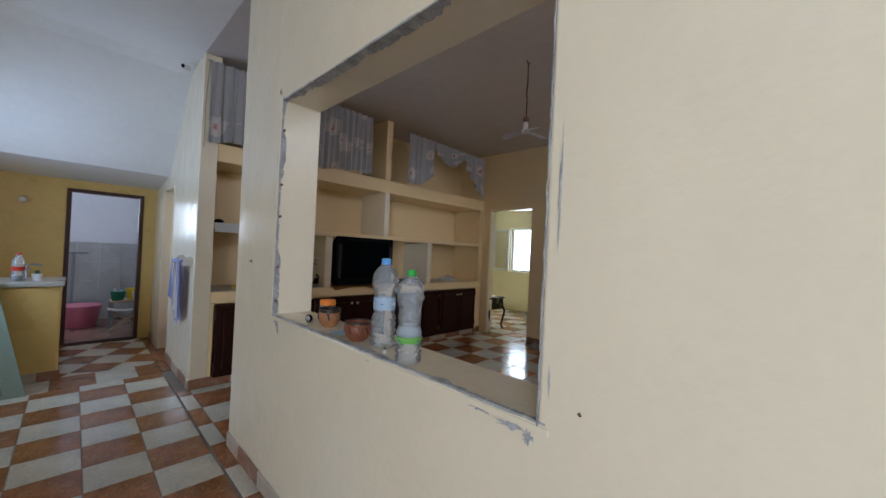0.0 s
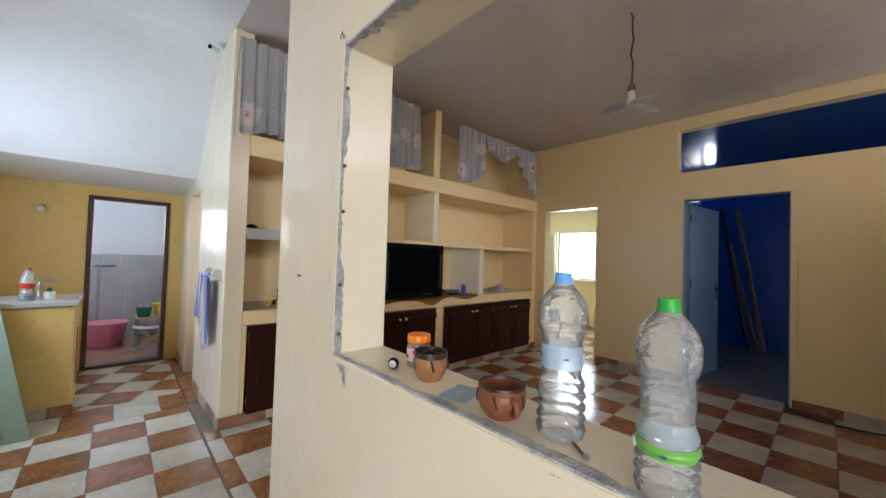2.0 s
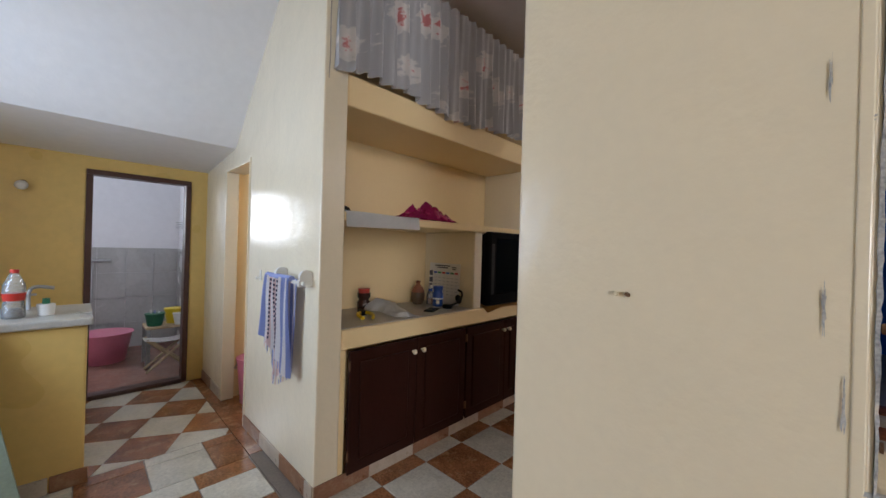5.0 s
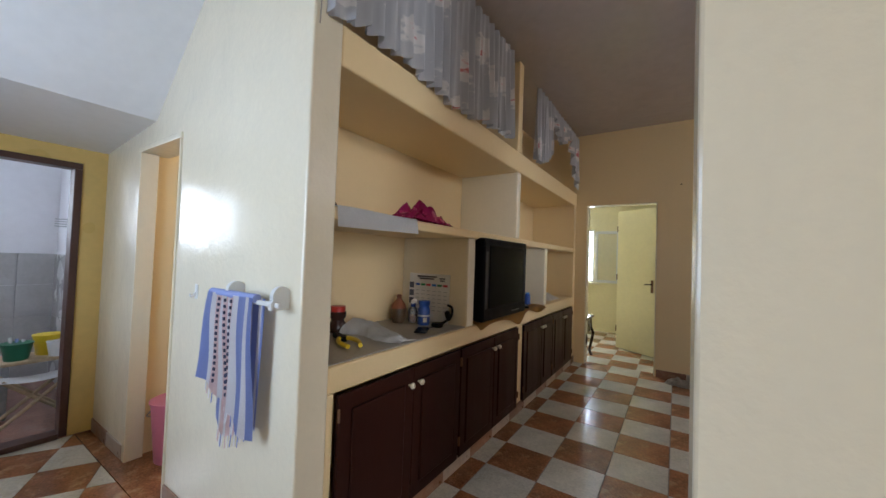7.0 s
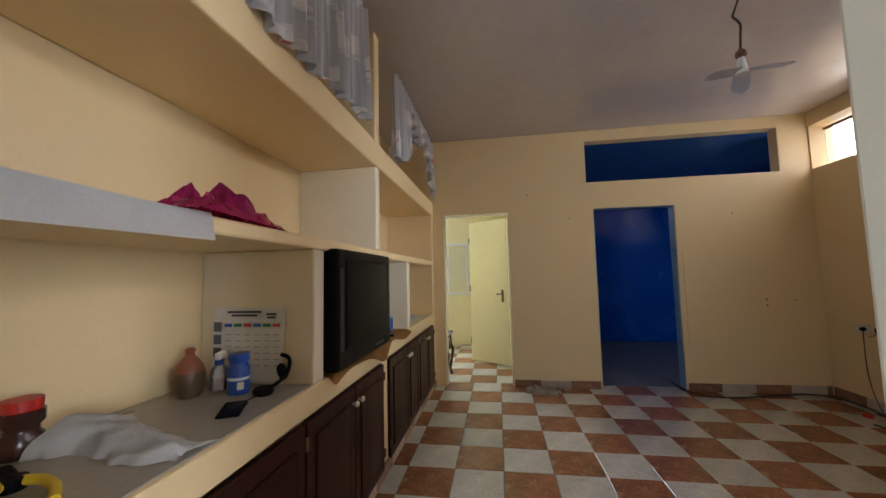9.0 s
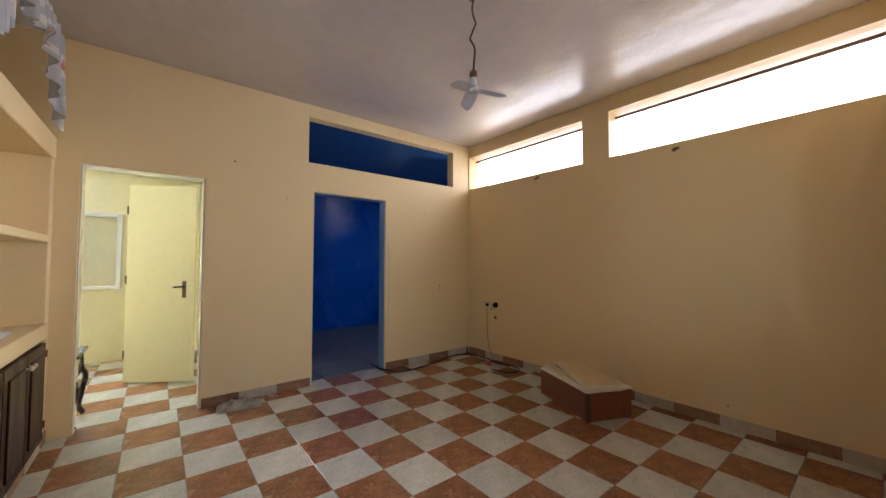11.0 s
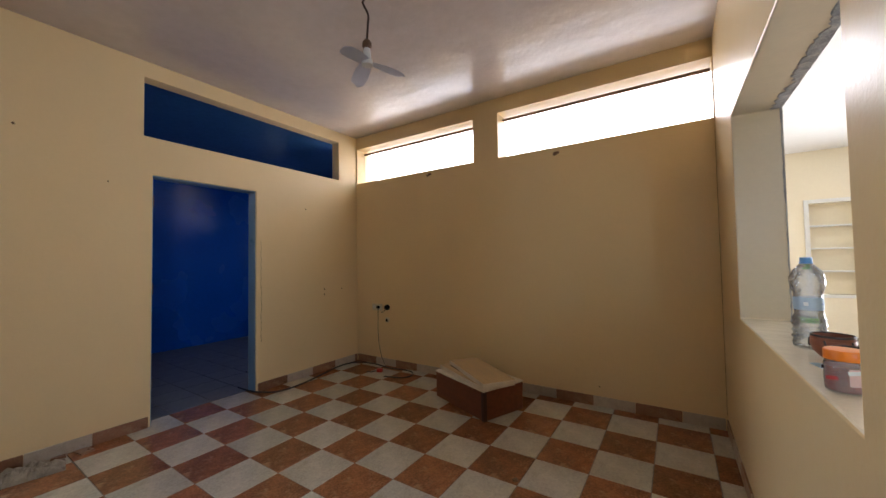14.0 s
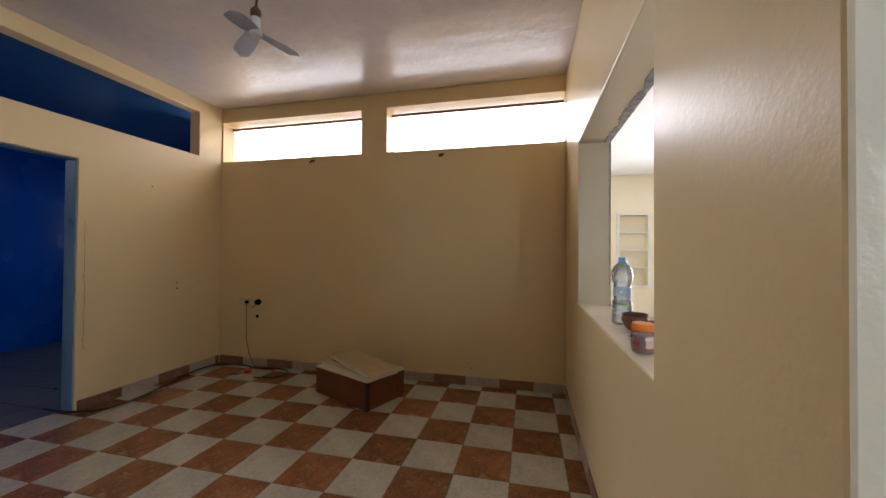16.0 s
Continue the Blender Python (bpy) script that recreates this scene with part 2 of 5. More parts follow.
PET = thin_plastic()
LABEL_BLUE = plain("blue_bottle_label", (0.50, 0.68, 0.86), 0.4)
LABEL_BLUE.node_tree.nodes["Principled BSDF"].inputs["Alpha"].default_value = 0.6
LABEL_GREEN = plain("green_bottle_label", (0.16, 0.45, 0.08), 0.4)
LABEL_FILM = plain("pale_label_film", (0.62, 0.74, 0.84), 0.4)
LABEL_FILM.node_tree.nodes["Principled BSDF"].inputs["Alpha"].default_value = 0.35
LABEL_WHITE = plain("white_bottle_label", (0.72, 0.76, 0.76), 0.4)
WOOL = [plain(n, c, 0.95) for n, c in (("towel_blue", (0.28, 0.33, 0.60)), ("towel_white", (0.80, 0.76, 0.77)), ("towel_pink", (0.72, 0.50, 0.49)), ("towel_dark", (0.07, 0.07, 0.12)))]


def curtain_material():
    """Grey cloth printed with cloudy flowers."""
    m, n, l, b = shader("flowered_grey_cloth", (0.30, 0.30, 0.32), 0.9)
    uv = n.new("ShaderNodeTexCoord")
    vo = n.new("ShaderNodeTexVoronoi")
    vo.inputs["Scale"].default_value = 2.2
    l.new(uv.outputs["UV"], vo.inputs["Vector"])
    no = n.new("ShaderNodeTexNoise")
    no.inputs["Scale"].default_value, no.inputs["Detail"].default_value = 14, 4
    l.new(uv.outputs["UV"], no.inputs["Vector"])
    su = n.new("ShaderNodeMath")
    su.operation = "MULTIPLY_ADD"
    su.inputs[1].default_value = 0.55
    l.new(no.outputs["Fac"], su.inputs[0])
    l.new(vo.outputs["Distance"], su.inputs[2])
    ramp = n.new("ShaderNodeValToRGB")
    e = ramp.color_ramp.elements
    e[0].position, e[0].color = 0.38, (0.62, 0.22, 0.22, 1)
    e[1].position, e[1].color = 0.44, (0.76, 0.71, 0.69, 1)
    c = ramp.color_ramp.elements.new(0.62)
    c.color = (0.68, 0.66, 0.64, 1)
    d = ramp.color_ramp.elements.new(0.67)
    d.color = (0.49, 0.49, 0.51, 1)
    l.new(su.outputs[0], ramp.inputs["Fac"])
    l.new(ramp.outputs["Color"], b.inputs["Base Color"])
    tr = n.new("ShaderNodeBsdfTranslucent")
    l.new(ramp.outputs["Color"], tr.inputs["Color"])
    mx = n.new("ShaderNodeMixShader")
    mx.inputs["Fac"].default_value = 0.25
    l.new(b.outputs[0], mx.inputs[1])
    l.new(tr.outputs[0], mx.inputs[2])
    l.new(mx.outputs[0], n["Material Output"].inputs["Surface"])
    return m


CURTAIN = curtain_material()


# ---- mesh helpers ----
def to_mesh(bm, name, material, smooth=False):
    mesh = bpy.data.meshes.new(name)
    bm.normal_update()
    bm.to_mesh(mesh)
    bm.free()
    for mt in (material if isinstance(material, (list, tuple)) else [material]):
        mesh.materials.append(mt)
    if smooth:
        mesh.polygons.foreach_set("use_smooth", [True] * len(mesh.polygons))
        mesh.set_sharp_from_angle(angle=radians(40))
    return mesh


def part(name, bm, material, parent=None, label="", smooth=False):
    ob = new(name, to_mesh(bm, name, material, smooth))
    if parent is not None:
        ob.parent = parent
    if label:
        tagged(ob, label)
    return ob


def thing(name, label, category, at=(0, 0, 0), turn=0.0, group=""):
    ob = new(name)
    ob.empty_display_size = 0.05
    ob.matrix_world = pose(*at, 0, 0, turn)
    return tagged(ob, label, category, group)


def box(x0, x1, y0, y1, z0, z1, bevel=0.0, bm=None, segments=2):
    bm = bm or bmesh.new()
    made = bmesh.ops.create_cube(bm, size=1.0)["verts"]
    bmesh.ops.scale(bm, vec=(x1 - x0, y1 - y0, z1 - z0), verts=made)
    bmesh.ops.translate(bm, vec=((x0 + x1) / 2, (y0 + y1) / 2, (z0 + z1) / 2), verts=made)
    if bevel:
        edges = list({e for v in made for e in v.link_edges})
        bmesh.ops.bevel(bm, geom=edges, offset=bevel, segments=segments, profile=0.5, affect="EDGES")
    return bm


def lathe(profile, steps=28, bm=None, wobble=0.0, centre=(0, 0, 0)):
    """Turns (radius, height) rows about the z axis."""
    bm = bm or bmesh.new()
    rings = []
    for r, z in profile:
        ring = []
        for k in range(steps):
            a = 2 * math.pi * k / steps
            rr = r * (1 + wobble * noise.noise(Vector((math.cos(a) * 2, math.sin(a) * 2, z * 25))))
            ring.append(bm.verts.new((centre[0] + rr * math.cos(a), centre[1] + rr * math.sin(a), centre[2] + z)))
        rings.append(ring)
    for a, b in zip(rings, rings[1:]):
        for k in range(steps):
            bm.faces.new((a[k], a[(k + 1) % steps], b[(k + 1) % steps], b[k]))
    for ring, flip in ((rings[0], True), (rings[-1], False)):
        if profile[0 if flip else -1][0] > 1e-4:
            bm.faces.new(ring[::-1] if flip else ring)
    bmesh.ops.remove_doubles(bm, verts=bm.verts, dist=1e-5)
    return bm


def tube(points, radius, sides=8, bm=None):
    """A round bar along points."""
    bm = bm or bmesh.new()
    pts = [Vector(p) for p in points]
    rings, up = [], Vector((0.13, 0.21, 1)).normalized()
    for i, p in enumerate(pts):
        d = (pts[min(i + 1, len(pts) - 1)] - pts[max(i - 1, 0)]).normalized()
        s = d.cross(up)
        if s.length < 0.05:
            s = d.cross(Vector((1, 0, 0)))
        s.normalize()
        q = s.cross(d)
        rings.append([bm.verts.new(p + radius * (math.cos(2 * math.pi * k / sides) * s + math.sin(2 * math.pi * k / sides) * q)) for k in range(sides)])
    for a, b in zip(rings, rings[1:]):
        for k in range(sides):
            bm.faces.new((a[k], b[k], b[(k + 1) % sides], a[(k + 1) % sides]))
    bm.faces.new(rings[0])
    bm.faces.new(rings[-1][::-1])
    return bm


def smooth_path(points, steps=8):
    """Catmull-Rom through points."""
    p = [Vector(q) for q in points]
    p = [2 * p[0] - p[1]] + p + [2 * p[-1] - p[-2]]
    out = []
    for i in range(1, len(p) - 2):
        for k in range(steps):
            t = k / steps
            out.append(0.5 * (2 * p[i] + (p[i + 1] - p[i - 1]) * t + (2 * p[i - 1] - 5 * p[i] + 4 * p[i + 1] - p[i + 2]) * t * t
                              + (3 * p[i] - p[i - 1] - 3 * p[i + 1] + p[i + 2]) * t ** 3))
    return out + [p[-2]]


def prism(outline, depth, bm=None):
    """A flat outline in x and z, given depth along y."""
    bm = bm or bmesh.new()
    a = [bm.verts.new((x, 0, z)) for x, z in outline]
    b = [bm.verts.new((x, depth, z)) for x, z in outline]
    bm.faces.new(a)
    bm.faces.new(b[::-1])
    for i in range(len(a)):
        j = (i + 1) % len(a)
        bm.faces.new((a[j], a[i], b[i], b[j]))
    bmesh.ops.recalc_face_normals(bm, faces=bm.faces)
    return bm


def sheet(fn, nu, nv, thickness=0.0):
    """A grid of points fn(u, v), with u and v from 0 to 1, and a UV of its own in metres."""
    bm = bmesh.new()
    uvl = bm.loops.layers.uv.new("UVMap")
    grid = [[bm.verts.new(fn(i / nu, j / nv)) for j in range(nv + 1)] for i in range(nu + 1)]
    keep = {}
    for i in range(nu + 1):
        for j in range(nv + 1):
            keep[grid[i][j]] = (i / nu, j / nv)
    for i in range(nu):
        for j in range(nv):
            f = bm.faces.new((grid[i][j], grid[i + 1][j], grid[i + 1][j + 1], grid[i][j + 1]))
            for lp in f.loops:
                lp[uvl].uv = keep[lp.vert]
    if thickness:
        bmesh.ops.solidify(bm, geom=bm.faces[:], thickness=thickness)
    return bm


def wall(name, normal, d0, d1, u0, u1, v0, v1, holes=(), material=None, bevel=0.006, inner=None, label="", split=None, beyond=None):
    """A wall of real thickness, d0 to d1 along its normal axis, with openings (u0, u1, z0, z1) through it.
    inner: a second material for the face at d1."""
    us = sorted({u0, u1, *[h[0] for h in holes], *[h[1] for h in holes]})
    vs = sorted({v0, v1, *[h[2] for h in holes], *[h[3] for h in holes]})
    if split is not None:
        us = sorted({*us, split})
    us, vs = [u for u in us if u0 <= u <= u1], [v for v in vs if v0 <= v <= v1]

    def solid(i, j):
        if not (0 <= i < len(us) - 1 and 0 <= j < len(vs) - 1):
            return False
        cu, cv = (us[i] + us[i + 1]) / 2, (vs[j] + vs[j + 1]) / 2
        return not any(h[0] < cu < h[1] and h[2] < cv < h[3] for h in holes)

    bm, cache = bmesh.new(), {}

    def vert(i, j, d):
        if (i, j, d) not in cache:
            dd = d1 if d else d0
            cache[i, j, d] = bm.verts.new((dd, us[i], vs[j]) if normal == "x" else (us[i], dd, vs[j]))
        return cache[i, j, d]

    for i in range(len(us) - 1):
        for j in range(len(vs) - 1):
            if not solid(i, j):
                continue
            bm.faces.new([vert(*p, 0) for p in ((i, j), (i, j + 1), (i + 1, j + 1), (i + 1, j))])
            bm.faces.new([vert(*p, 1) for p in ((i, j), (i + 1, j), (i + 1, j + 1), (i, j + 1))])
            for (a, b), (di, dj) in ((((i, j), (i + 1, j)), (0, -1)), (((i + 1, j), (i + 1, j + 1)), (1, 0)), (((i + 1, j + 1), (i, j + 1)), (0, 1)), (((i, j + 1), (i, j)), (-1, 0))):
                if not solid(i + di, j + dj):
                    bm.faces.new([vert(*a, 0), vert(*b, 0), vert(*b, 1), vert(*a, 1)])
    bmesh.ops.recalc_face_normals(bm, faces=bm.faces)
    if inner:
        axis = 0 if normal == "x" else 1
        for f in bm.faces:
            if all(abs(v.co[axis] - d1) < 1e-5 for v in f.verts):
                f.material_index = 2 if split is not None and f.calc_center_median()[1 - axis] > split else 1
    ob = new(name, to_mesh(bm, name, [material or CREAM] + [x for x in (inner, beyond) if x]))
    if bevel:
        md = ob.modifiers.new("bevel", "BEVEL")
        md.width, md.segments, md.limit_method, md.angle_limit = bevel, 2, "ANGLE", radians(50)
    return tagged(ob, label or "painted masonry wall", "wall", kind="structure")


def slab(name, x0, x1, y0, y1, z0, z1, material, label, category="ceiling"):
    return tagged(part(name, box(x0, x1, y0, y1, z0, z1), material), label, category, kind="structure")

# ---- the setting ----
XW, XE, XB, YS, YN, ZC = 0.95, 1.165, 5.055, -0.178, 3.975, 2.99
HATCH = (0.63, 2.188, 0.948, 2.092)

wall("wall_hatch", "x", XW, XE, -4.9, 2.825, 0, ZC, [HATCH], CREAM_PALE, 0.008, inner=CREAM, label="cream oil-painted wall with an unframed serving hatch")
wall("wall_south", "y", -0.40, YS, XE, 5.185, 0, ZC, [(1.172, 2.963, 2.363, 2.836), (3.255, 5.04, 2.365, 2.83)], CREAM, label="cream wall with two high strip windows")
wall("wall_east", "x", XB, 5.185, YS, 5.9, 0, ZC, [(3.05, 3.842, 0, 2.055), (1.205, 2.073, 0, 2.05), (0.122, 2.135, 2.365, 2.855)], CREAM, inner=BLUE, split=2.55, beyond=YELLOW,
     label="cream wall with two doorways and an open transom")
wall("wall_blue_east", "x", 8.0, 8.15, -1.7, 2.6, 0, ZC, [(2.31, 2.49, 2.47, 2.86)], BLUE, label="deep blue glossy wall with a narrow high opening")
wall("wall_blue_south", "y", -1.72, -1.55, 5.185, 8.0, 0, ZC, [(6.25, 7.15, 1.3, 2.1)], BLUE, label="deep blue wall with a small supposed window")
wall("wall_blue_west", "x", 5.06, 5.185, -1.55, YS - 0.222, 0, ZC, [], CREAM_PALE, inner=BLUE, label="outer wall painted blue inside")
wall("wall_between_rooms", "y", 2.5, 2.62, 5.185, 8.0, 0, ZC, [], BLUE, inner=YELLOW, label="wall painted blue and yellow on its two sides")
wall("wall_yellow_east", "x", 7.6, 7.8, 2.62, 5.9, 0, ZC, [(4.20, 5.07, 0.93, 1.97)], YELLOW, label="yellow wall with a bright window")
wall("wall_yellow_north", "y", 5.9, 6.02, 5.055, 7.8, 0, ZC, [], YELLOW, label="yellow wall")
wall("wall_shelf_back", "y", 4.53, 4.65, 1.08, XB, 0, ZC, [], CREAM, label="cream wall behind the shelves")
wall("wall_towel", "x", 0.945, 1.08, YN, 6.3, 0, ZC, [(5.05, 5.66, 0, 1.92)], CREAM_PALE, 0.008, label="glossy cream wall with a narrow doorway")
wall("wall_shower", "y", 6.3, 6.42, -0.95, 2.4, 0, ZC, [(0.126, 0.818, 0, 1.862)], OCHRE, inner=WHITE_WALL, label="yellow wall with the shower room doorway")
wall("wall_shower_back", "y", 8.0, 8.15, -0.95, 1.2, 0, 2.6, [(-0.62, 0.08, 1.39, 2.01)], WHITE_WALL, label="white wall with a small bright window")
wall("wall_shower_east", "x", 1.0, 1.12, 6.42, 8.0, 0, 2.6, [], WHITE_WALL, label="white wall")
wall("wall_shower_west", "x", -0.95, -0.8, 6.42, 8.0, 0, 2.6, [], WHITE_WALL, label="white wall")
wall("wall_closet_north", "y", 5.645, 5.76, 1.032, 2.3, 0, 2.5, [], CREAM, label="cream closet wall")
# Supposed opening, cut for the closet's added fill lamp.
wall("wall_closet_east", "x", 2.3, 2.4, 4.65, 6.3, 0, ZC, [(5.16, 5.56, 1.8, 2.2)], CREAM, label="cream wall")
wall("wall_kitchen_west", "x", -0.95, -0.8, 1.0, 6.3, 0, ZC, [(3.95, 4.95, 0.95, 2.1)], OCHRE, label="yellow kitchen wall with a supposed window opening, out of view")
wall("wall_living_north", "y", 1.0, 1.15, -3.4, -0.95, 0, ZC, [], CREAM_PALE, label="cream wall")
wall("wall_living_west", "x", -3.6, -3.4, -4.9, 1.15, 0, ZC, [(-4.6, -2.2, 0.5, 2.5)], CREAM_PALE, label="unseen cream wall with a supposed wide window")
wall("wall_living_south", "y", -5.1, -4.9, -3.6, XE, 0, ZC, [(-0.937, -0.395, 0.66, 2.13)], CREAM_PALE, label="cream wall with a recessed shelf")

slab("ceiling_room", XW, 5.185, -0.40, 4.65, ZC, 3.12, CEILING, "glossy grey-white painted ceiling")
slab("ceiling_living", -3.6, XW, -5.1, 4.45, ZC, 3.12, WHITE_WALL, "white ceiling")
slab("ceiling_blue", 5.185, 8.15, -1.72, 2.6, ZC, 3.12, surface("grey_blue_ceiling_paint", (0.05, 0.14, 0.30), 0.14, vary=0.1, scale=1.5, bump=0.12), "grey-blue ceiling")
slab("ceiling_yellow", 5.185, 7.6, 2.62, 5.9, 2.47, 2.62, WHITE_WALL, "low white ceiling")
slab("ceiling_shower", -0.95, 1.12, 6.42, 8.15, 2.45, 2.6, WHITE_WALL, "white ceiling")
slab("ceiling_closet", 1.08, 2.4, 4.65, 6.3, 2.5, 2.6, WHITE_WALL, "white ceiling")


def sloped_ceiling():
    rows = [(4.38, 2.992), (4.50, 2.935), (5.42, 2.045), (6.3, 1.965), (6.3, 3.1), (4.40, 3.1)]
    bm = bmesh.new()
    a = [bm.verts.new((-0.8, y, z)) for y, z in rows]
    b = [bm.verts.new((0.945, y, z)) for y, z in rows]
    bm.faces.new(a)
    bm.faces.new(b[::-1])
    for i in range(len(rows)):
        j = (i + 1) % len(rows)
        bm.faces.new((a[i], a[j], b[j], b[i]))
    bmesh.ops.recalc_face_normals(bm, faces=bm.faces)
    return tagged(part("ceiling_slope", bm, WHITE_WALL), "white sloped underside of the stairs", "ceiling", kind="structure")


sloped_ceiling()

room_floor = slab("floor", 0.86, 5.20, -0.40, 4.65, -0.12, -0.004, GROUT, "checkered terracotta and off-white tiled floor", "floor")
kitchen_floor = slab("floor_kitchen", -3.6, 0.858, -5.1, 6.3, -0.12, -0.004, GROUT, "checkered tiled kitchen floor", "floor")
blue_floor = slab("floor_blue", 5.20, 8.15, -1.72, 2.6, -0.12, -0.004, GROUT, "dusty grey-blue floor", "floor")
yellow_floor = slab("floor_yellow", 5.20, 7.8, 2.602, 6.02, -0.12, -0.004, GROUT, "tiled floor of the yellow room", "floor")
slab("floor_shower", -0.95, 1.12, 6.302, 8.15, -0.12, 0.012, surface("brown_shower_tile", (0.30, 0.16, 0.12), 0.18, vary=0.2, stain=(0.4, 0.3, 0.26), stain_amount=0.5, scale=4, bump=0.05), "wet brown shower floor", "floor")
slab("floor_closet", 0.862, 2.4, 4.652, 6.3, -0.12, -0.002, TILE_BROWN, "brown tiled closet floor", "floor")
slab("ground", -60, 60, -60, 60, -0.30, -0.14, SCREED, "bare ground outside", "ground")


# ---- windows and doors ----
def strip_window(number, x0, x1, z0, z1):
    w = thing(f"window_{number}", "high strip window with frosted panes, overexposed by daylight", "window", ((x0 + x1) / 2, -0.33, z0))
    tagged(w, kind="structure")
    hw, h = (x1 - x0) / 2, z1 - z0
    part("window_frame", box(-hw, hw, -0.02, 0.02, 0, 0.02, 0.003), CREAM_PALE, w)
    # Dark strip gives the gap between frame and lintel its shade by colour.
    part("window_frame", box(-hw, hw, -0.02, 0.02, h - 0.045, h - 0.025, 0.003), RUST, w, "dark strip for the shaded gap under the lintel")
    p = part("pane", box(-hw, hw, -0.003, 0.003, 0.02, h - 0.045), PANE, w)
    p.visible_shadow = False


strip_window(1, 1.172, 2.963, 2.363, 2.836)
strip_window(2, 3.255, 5.04, 2.365, 2.83)


def casement(parent, y0, y1, z0, z1, x):
    c = part("casement", box(x, x + 0.035, y0, y0 + 0.05, z0, z1, 0.004), WHITE_PLASTIC, parent, "white-framed casement swung open")
    box_bm = box(x, x + 0.035, y1 - 0.05, y1, z0, z1, 0.004)
    part("stile", box_bm, WHITE_PLASTIC, c)
    part("rail", box(x, x + 0.034, y0 + 0.05, y1 - 0.05, z0, z0 + 0.05, 0.004), WHITE_PLASTIC, c)
    part("rail", box(x, x + 0.034, y0 + 0.05, y1 - 0.05, z1 - 0.05, z1, 0.004), WHITE_PLASTIC, c)
    part("pane", box(x + 0.014, x + 0.019, y0 + 0.05, y1 - 0.05, z0 + 0.05, z1 - 0.05), PANE, c)


yw = tagged(thing("window_3", "bright window with two glazed casements folded open", "window", (0, 0, 0)), kind="structure")
for a, b, c, d in ((4.20, 5.07, 0.93, 0.97), (4.20, 5.07, 1.93, 1.97), (4.20, 4.24, 0.97, 1.93), (5.03, 5.07, 0.97, 1.93)):
    part("window_frame", box(7.66, 7.71, a, b, c, d, 0.004), WHITE_PLASTIC, yw)
part("window_sill", box(7.555, 7.66, 4.10, 5.15, 0.895, 0.928, 0.006), CREAM_PALE, yw)
# Pane added in the open window so that the lamp behind shows white.
helper_pane = part("pane", box(7.684, 7.689, 4.24, 5.03, 0.97, 1.93), PANE, yw)
helper_pane.visible_shadow = False
casement(yw, 3.75, 4.18, 0.94, 1.93, 7.545)
casement(yw, 5.09, 5.55, 0.94, 1.95, 7.545)


def flush_door(name, hinge, turn, width, height, material, label, handle_at, hooks=False):
    d = tagged(thing(name, label, "door", (*hinge, 0.01), turn), kind="structure")
    leaf = part("leaf", box(0, width, -0.02, 0.02, 0, height, 0.004), material, d)
    for s in (-1, 1):
        h = part("door_handle", tube([(handle_at, s * 0.02, 1.02), (handle_at, s * 0.055, 1.02), (handle_at + (0.09 if handle_at < width / 2 else -0.09), s * 0.055, 1.015)], 0.008), BLACK, d, "dark lever handle")
        part("lock_plate", box(handle_at - 0.02, handle_at + 0.02, min(s * 0.02, s * 0.024), max(s * 0.02, s * 0.024), 0.90, 1.08, 0.001), RUST, d)
    if hooks:
        r = part("hook_rail", box(width * 0.2, width * 0.8, 0.02, 0.035, height - 0.28, height - 0.23, 0.003), YELLOW, d)
        for k in range(4):
            x = width * (0.26 + 0.16 * k)
            part("coat_hook", tube([(x, 0.035, height - 0.25), (x, 0.06, height - 0.27), (x, 0.065, height - 0.25)], 0.004), RUST, r)
    for z in (0.25, 1.05, 1.8):
        part("hinge", tube([(0, -0.024, z), (0, -0.024, z + 0.09)], 0.008), RUST, d)
    return d


flush_door("door_1", (5.195, 2.052), -9, 0.80, 2.0, BLUE_PALE, "pale grey-blue flush door standing open", 0.72)
flush_door("door_2", (6.37, 3.62), 235.5, 0.70, 2.12, YELLOW, "yellow flush door with coat hooks standing ajar", 0.60, hooks=True)


def lining(name, pieces, material, label):
    f = tagged(thing(name, label, "door frame"), kind="structure")
    for p in pieces:
        part("jamb" if p[5] - p[4] > 0.5 else "head", box(*p, 0.004), material, f)
    return f


lining("door_frame_blue", [(5.07, 5.19, 1.205, 1.214, 0, 2.04), (5.07, 5.19, 2.064, 2.073, 0, 2.04), (5.07, 5.19, 1.205, 2.073, 2.041, 2.05)], BLUE_PALE, "pale blue painted doorway reveal")
lining("door_frame_yellow", [(5.06, 5.20, 3.05, 3.062, 0, 2.045), (5.06, 5.20, 3.83, 3.842, 0, 2.045), (5.06, 5.20, 3.05, 3.842, 2.046, 2.055)], CREAM_PALE, "white painted doorway reveal with worn edges")
lining("door_frame_shower", [(0.126, 0.166, 6.285, 6.40, 0.012, 1.82), (0.778, 0.818, 6.285, 6.40, 0.012, 1.82), (0.126, 0.818, 6.285, 6.40, 1.822, 1.862), (0.166, 0.778, 6.285, 6.40, 0.0, 0.035)], DARK_FRAME, "dark brown painted door frame")
lining("door_frame_closet", [(0.935, 1.028, 5.61, 5.658, 0, 1.885), (0.935, 1.09, 5.05, 5.058, 0, 1.885), (0.935, 1.09, 5.05, 5.66, 1.887, 1.92)], CREAM_PALE, "cream painted narrow door frame")


